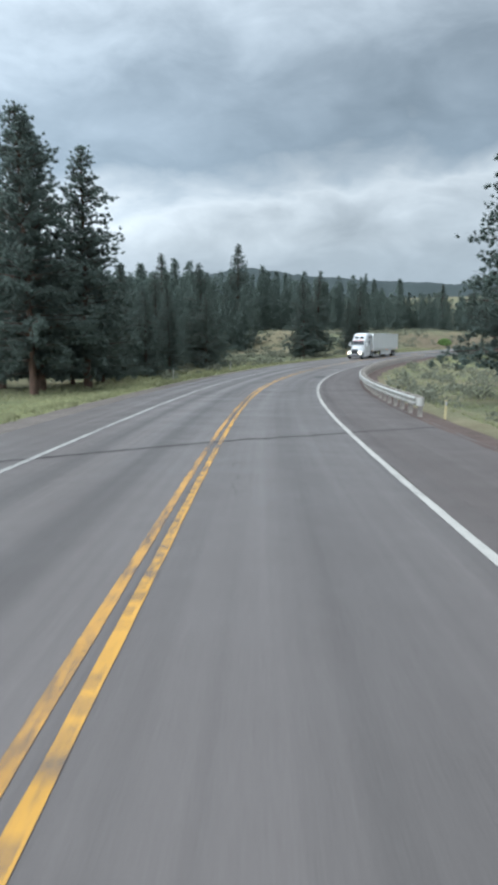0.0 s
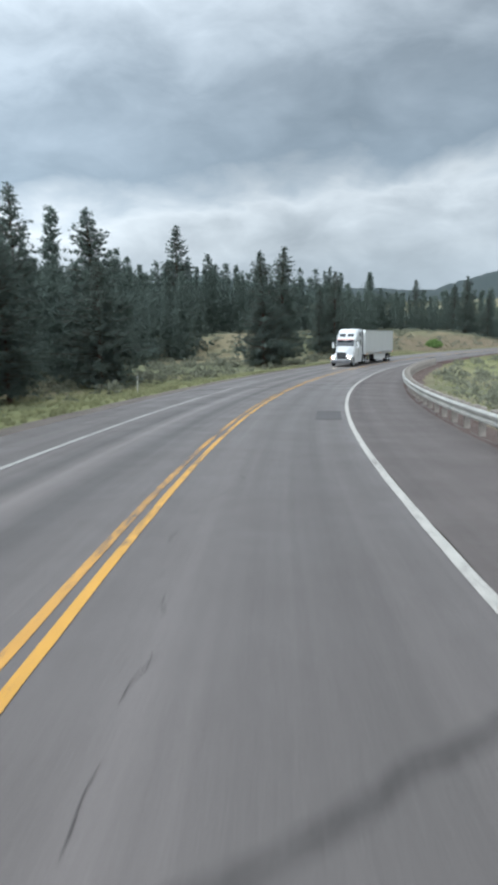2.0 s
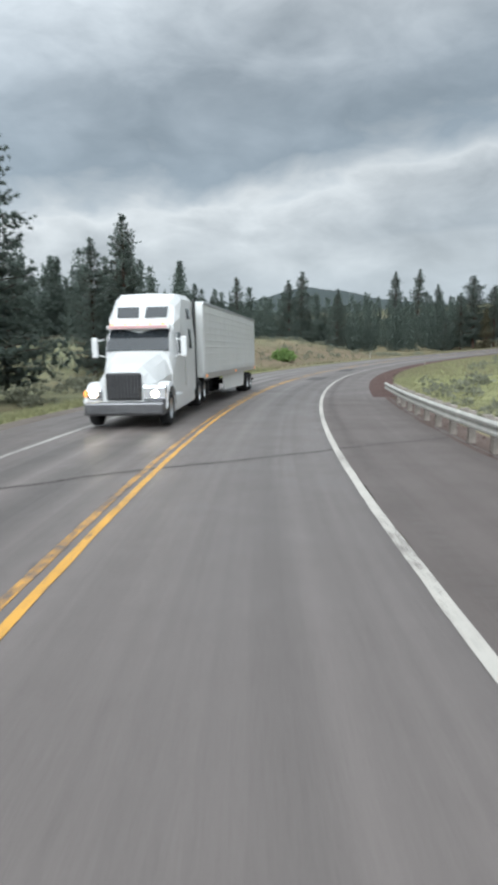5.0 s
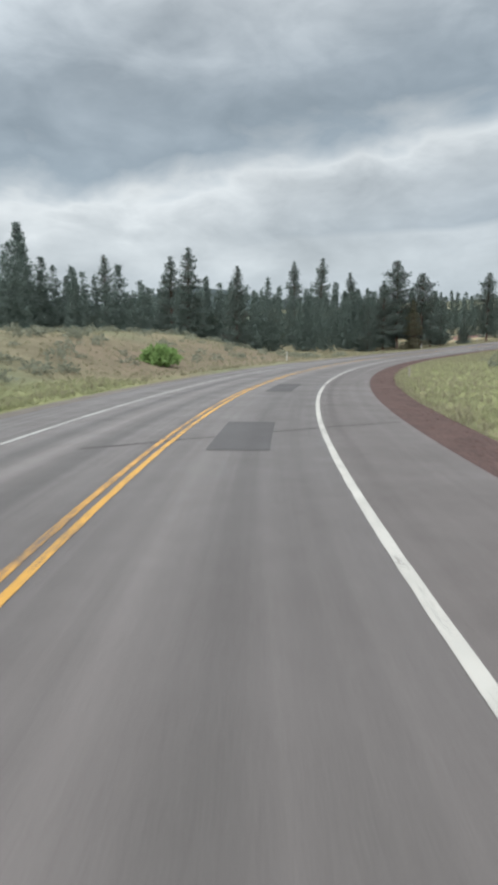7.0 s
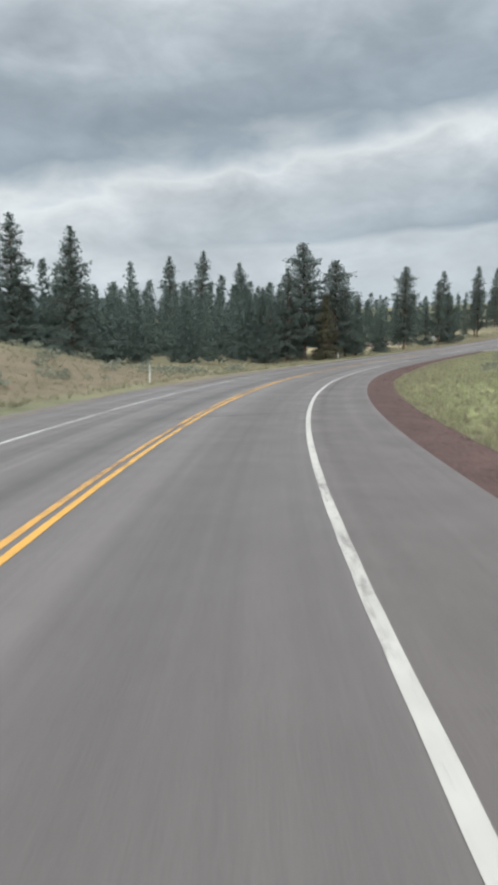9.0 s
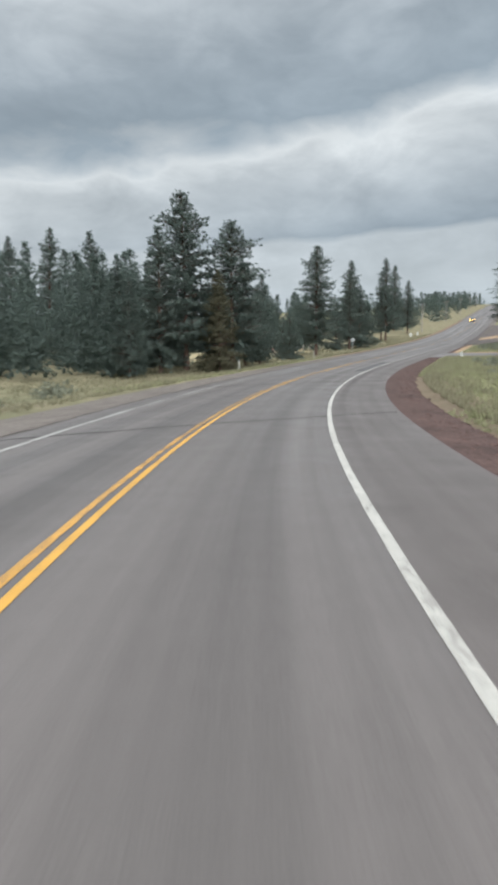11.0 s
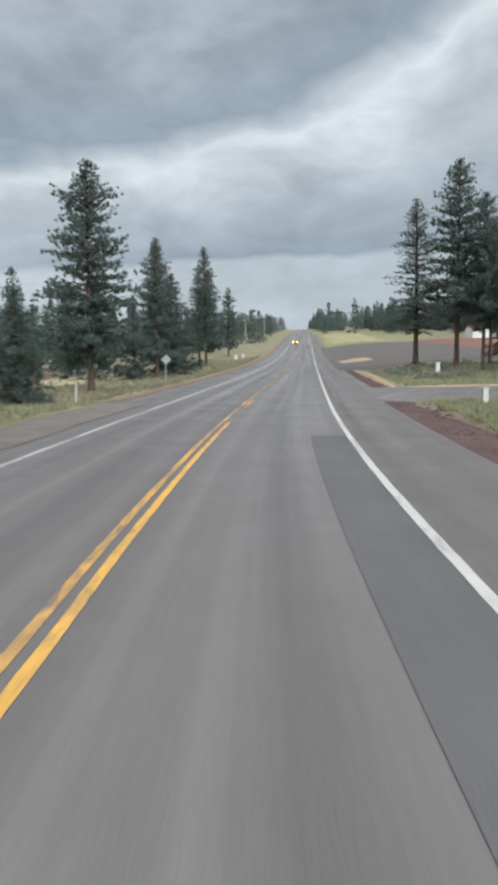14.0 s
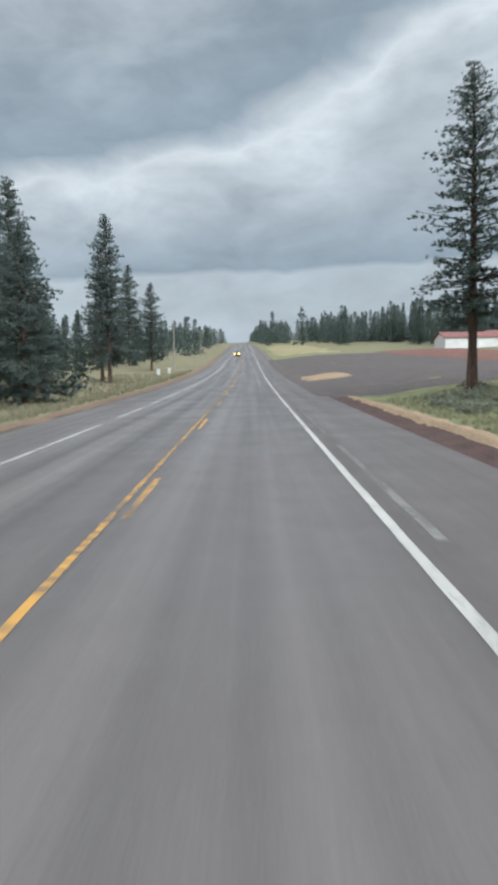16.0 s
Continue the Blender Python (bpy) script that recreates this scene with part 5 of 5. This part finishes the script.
def build_undergrowth():
    rng = random.Random(21)
    green = spread(rng, 4200, 0, 110, -7.9, -18, 0.6, 1.2, 1.5) + spread(rng, 2200, 100, 175, -7.9, -11.5, 0.6, 1.1, 1.5) + spread(rng, 6800, 124, 235, 7.6, 26, 0.6, 1.1, 1.4) + spread(rng, 1600, 225, 268, 9.0, 26, 0.6, 1.1) + spread(rng, 1200, 20, 120, 8.6, 20, 0.6, 1.3) \
        + spread(rng, 1800, 310, 338, 9.0, 22, 0.6, 1.2) + spread(rng, 2200, 255, 295, 9.2, 22, 0.6, 1.1) + spread(rng, 1200, 250, 300, -8.0, -12, 0.6, 1.1) + spread(rng, 2600, 262, 297, 7.9, 13, 0.6, 1.2, 1.4)
    scatter("verge_grass", BLADES, green, lambda r: tuft_shape(r, 10, 0.24), "fresh green grass tufts along the verge", "grass", 1)
    dry = spread(rng, 4200, 150, 262, -8.2, -34, 0.6, 1.3, 1.4) + spread(rng, 4600, 250, 420, -8.2, -21, 0.7, 1.4, 1.3) + spread(rng, 2600, 150, 225, 7.5, 24, 0.6, 1.3, 1.8) + spread(rng, 4600, 215, 295, 8.3, 24, 0.6, 1.3, 1.6) + spread(rng, 1500, 262, 297, 8.5, 18, 0.6, 1.3) + spread(rng, 1400, 310, 339, 8.6, 20, 0.6, 1.1)
    scatter("dry_grass", STRAW, dry, lambda r: tuft_shape(r, 9, 0.28), "straw-coloured dry grass tufts", "grass", 2)
    sage = spread(rng, 420, 60, 150, -11, -45, 0.6, 1.7) + spread(rng, 520, 140, 250, -11.5, -52, 0.6, 1.6) + spread(rng, 520, 30, 140, 9, 45, 0.5, 1.6) + spread(rng, 260, 130, 260, 14, 60, 0.6, 1.5) \
        + spread(rng, 150, 318, 339, 10, 26, 0.5, 1.1) + spread(rng, 90, 262, 292, 12, 40, 0.6, 1.4)
    scatter("sagebrush", SAGE, sage, bush_shape, "grey-green sagebrush scattered over the meadow", "shrubs", 3)


build_undergrowth()


def build_bush(s, lat, size, label):
    p = road(s, lat)
    z = ground_at(p.x, p.y)
    ob = thing("bush", pose(p.x, p.y, z - 0.05, 0, 0, 20), label, "bush")
    ob.scale = (size, size, size)
    vs, fs, off = [], [], 0
    nrng = np.random.default_rng(4)
    for k in range(9):
        v, f = bush_shape(nrng, 260)
        v = v * nrng.uniform(1.5, 2.2) + np.array([nrng.uniform(-1.2, 1.2), nrng.uniform(-0.9, 0.9), nrng.uniform(0, 0.75)])
        vs.append(v), fs.append(f + off)
        off += len(v)
    leaf = new("leaves", mesh_of("leaves", np.vstack(vs), np.vstack(fs), [BUSH]))
    leaf.parent = ob
    bm = bmesh.new()
    for k in range(7):
        a = k * 0.9
        tube(bm, (0.1 * math.cos(a), 0.1 * math.sin(a), -0.1), (0.8 * math.cos(a), 0.7 * math.sin(a), 0.9), 0.025, 0.008, 5)
    part("stems", bm, BARK, ob)


build_bush(190.5, -12.8, 1.0, "bright green leafy bush on the bank")


def build_cracks():
    """Thin broken cracks that run along the lane."""
    rng = random.Random(77)
    for s0, s1, lat in ((10, 14, 0.75), (21, 30, 0.9), (40, 49, 0.85), (33, 37, -0.5), (234, 241, 0.95), (252, 259, 0.95), (277, 288, 1.9)):
        verts, faces = [], []
        s, l = s0, lat
        while s < s1:
            stop = s + rng.uniform(0.25, 0.9)
            first = True
            while s < stop:
                w = 0.002 + 0.005 * rng.random()
                verts += [road(s, l - w, surface(l) + 0.003), road(s, l + w, surface(l) + 0.003)]
                n = len(verts)
                if not first:
                    faces.append((n - 4, n - 3, n - 1, n - 2))
                first = False
                s += rng.uniform(0.08, 0.22)
                l += rng.gauss(0, 0.04) + (lat - l) * 0.08
            s += rng.uniform(0.3, 1.0)
            l += rng.gauss(0, 0.12)
        tagged(new("thin_crack", mesh_of("thin_crack", verts, faces, [SEAL])), "thin broken crack in the asphalt", "road crack", "thin cracks in the lane", "structure")


build_cracks()


def build_rumble():
    """Milled grooves beside the edge line."""
    verts, faces = [], []
    for k, s in enumerate(np.arange(-8, 335, 0.305)):
        for q, l in ((s, 3.84), (s, 4.12), (s + 0.05, 4.12), (s + 0.05, 3.84)):
            verts.append(road(q, l, 0.0005 - (l - 3.6) * 0.0146 + 0.003))
        faces.append((4 * k, 4 * k + 1, 4 * k + 2, 4 * k + 3))
    me = mesh_of("rumble_strip", verts, faces, [GROOVE])
    tagged(new("rumble_strip", me), "milled rumble strip grooves beside the white line", "rumble strip", "", "stuff")


GROOVE = asphalt_material("groove_asphalt", (0.092, 0.078, 0.073), 0.2, (0.66, 0.45), 0.3)
build_rumble()


def build_centre_rumble():
    """Milled grooves that cut through the yellow lines."""
    rng = random.Random(61)
    verts, faces = [], []
    for s0, s1, l0, l1 in ((2, 22, 0.02, 0.19), (22, 36, -0.2, 0.2), (66, 134, -0.21, -0.02), (226, 246, -0.21, -0.03), (246, 263, 0.02, 0.19), (302, 330, -0.19, 0.0)):
        for q in np.arange(s0, s1, 0.305):
            if rng.random() < 0.2:
                continue
            n, ln, w0, w1 = len(verts), rng.uniform(0.05, 0.15), rng.uniform(-0.02, 0.04), rng.uniform(-0.07, 0.0)
            for a, l in ((q, l0 + w0), (q + rng.uniform(-0.03, 0.03), l1 + w1), (q + ln, l1 + w1), (q + ln, l0 + w0)):
                verts.append(road(a, l, surface(l) + 0.0075))
            faces.append((n, n + 1, n + 2, n + 3))
    tagged(new("rumble_strip", mesh_of("rumble_strip", verts, faces, [GROOVE])), "milled rumble strip grooves through the centre lines", "rumble strip", "", "stuff")


build_centre_rumble()


def stone_shape(rng):
    v, f = [(0, 0, 0.55), (0, 0, -0.3)], []
    for k in range(6):
        a, r = k * math.pi / 3, rng.uniform(0.75, 1.2)
        v.append((r * math.cos(a), r * math.sin(a), rng.uniform(-0.1, 0.25)))
    for k in range(6):
        a, b = 2 + k, 2 + (k + 1) % 6
        f += [(0, a, b), (1, b, a)]
    return np.array(v), np.array(f)


def build_stones():
    rng = random.Random(44)
    spots = spread(rng, 1500, 128, 296, 6.3, 7.8, 0.02, 0.065) + spread(rng, 120, 220, 294, 6.6, 7.8, 0.06, 0.12) + spread(rng, 300, 30, 128, 6.5, 7.6, 0.02, 0.05)
    xs, ys = np.array([q[0] for q in spots]), np.array([q[1] for q in spots])
    at, lat = nearest(xs, ys)
    zs = np.maximum(np.interp(at, S, RZ) + np.interp(lat, [5.9, 6.3, 6.9, 7.5, 8.6], [-0.037, -0.05, -0.045, -0.10, -0.6]), ground_height(xs, ys))
    nrng = np.random.default_rng(8)
    kinds = [stone_shape(nrng) for _ in range(8)]
    verts, faces = [], []
    for i, (x, y, size) in enumerate(spots):
        v, f = kinds[nrng.integers(8)]
        verts.append(v * size + np.array([x, y, zs[i]]))
        faces.append(f + 8 * i)
    tagged(new("loose_stones", mesh_of("loose_stones", np.vstack(verts), np.vstack(faces), [CINDER])), "loose dark red stones on the cinder shoulder", "stones", "", "stuff")


build_stones()
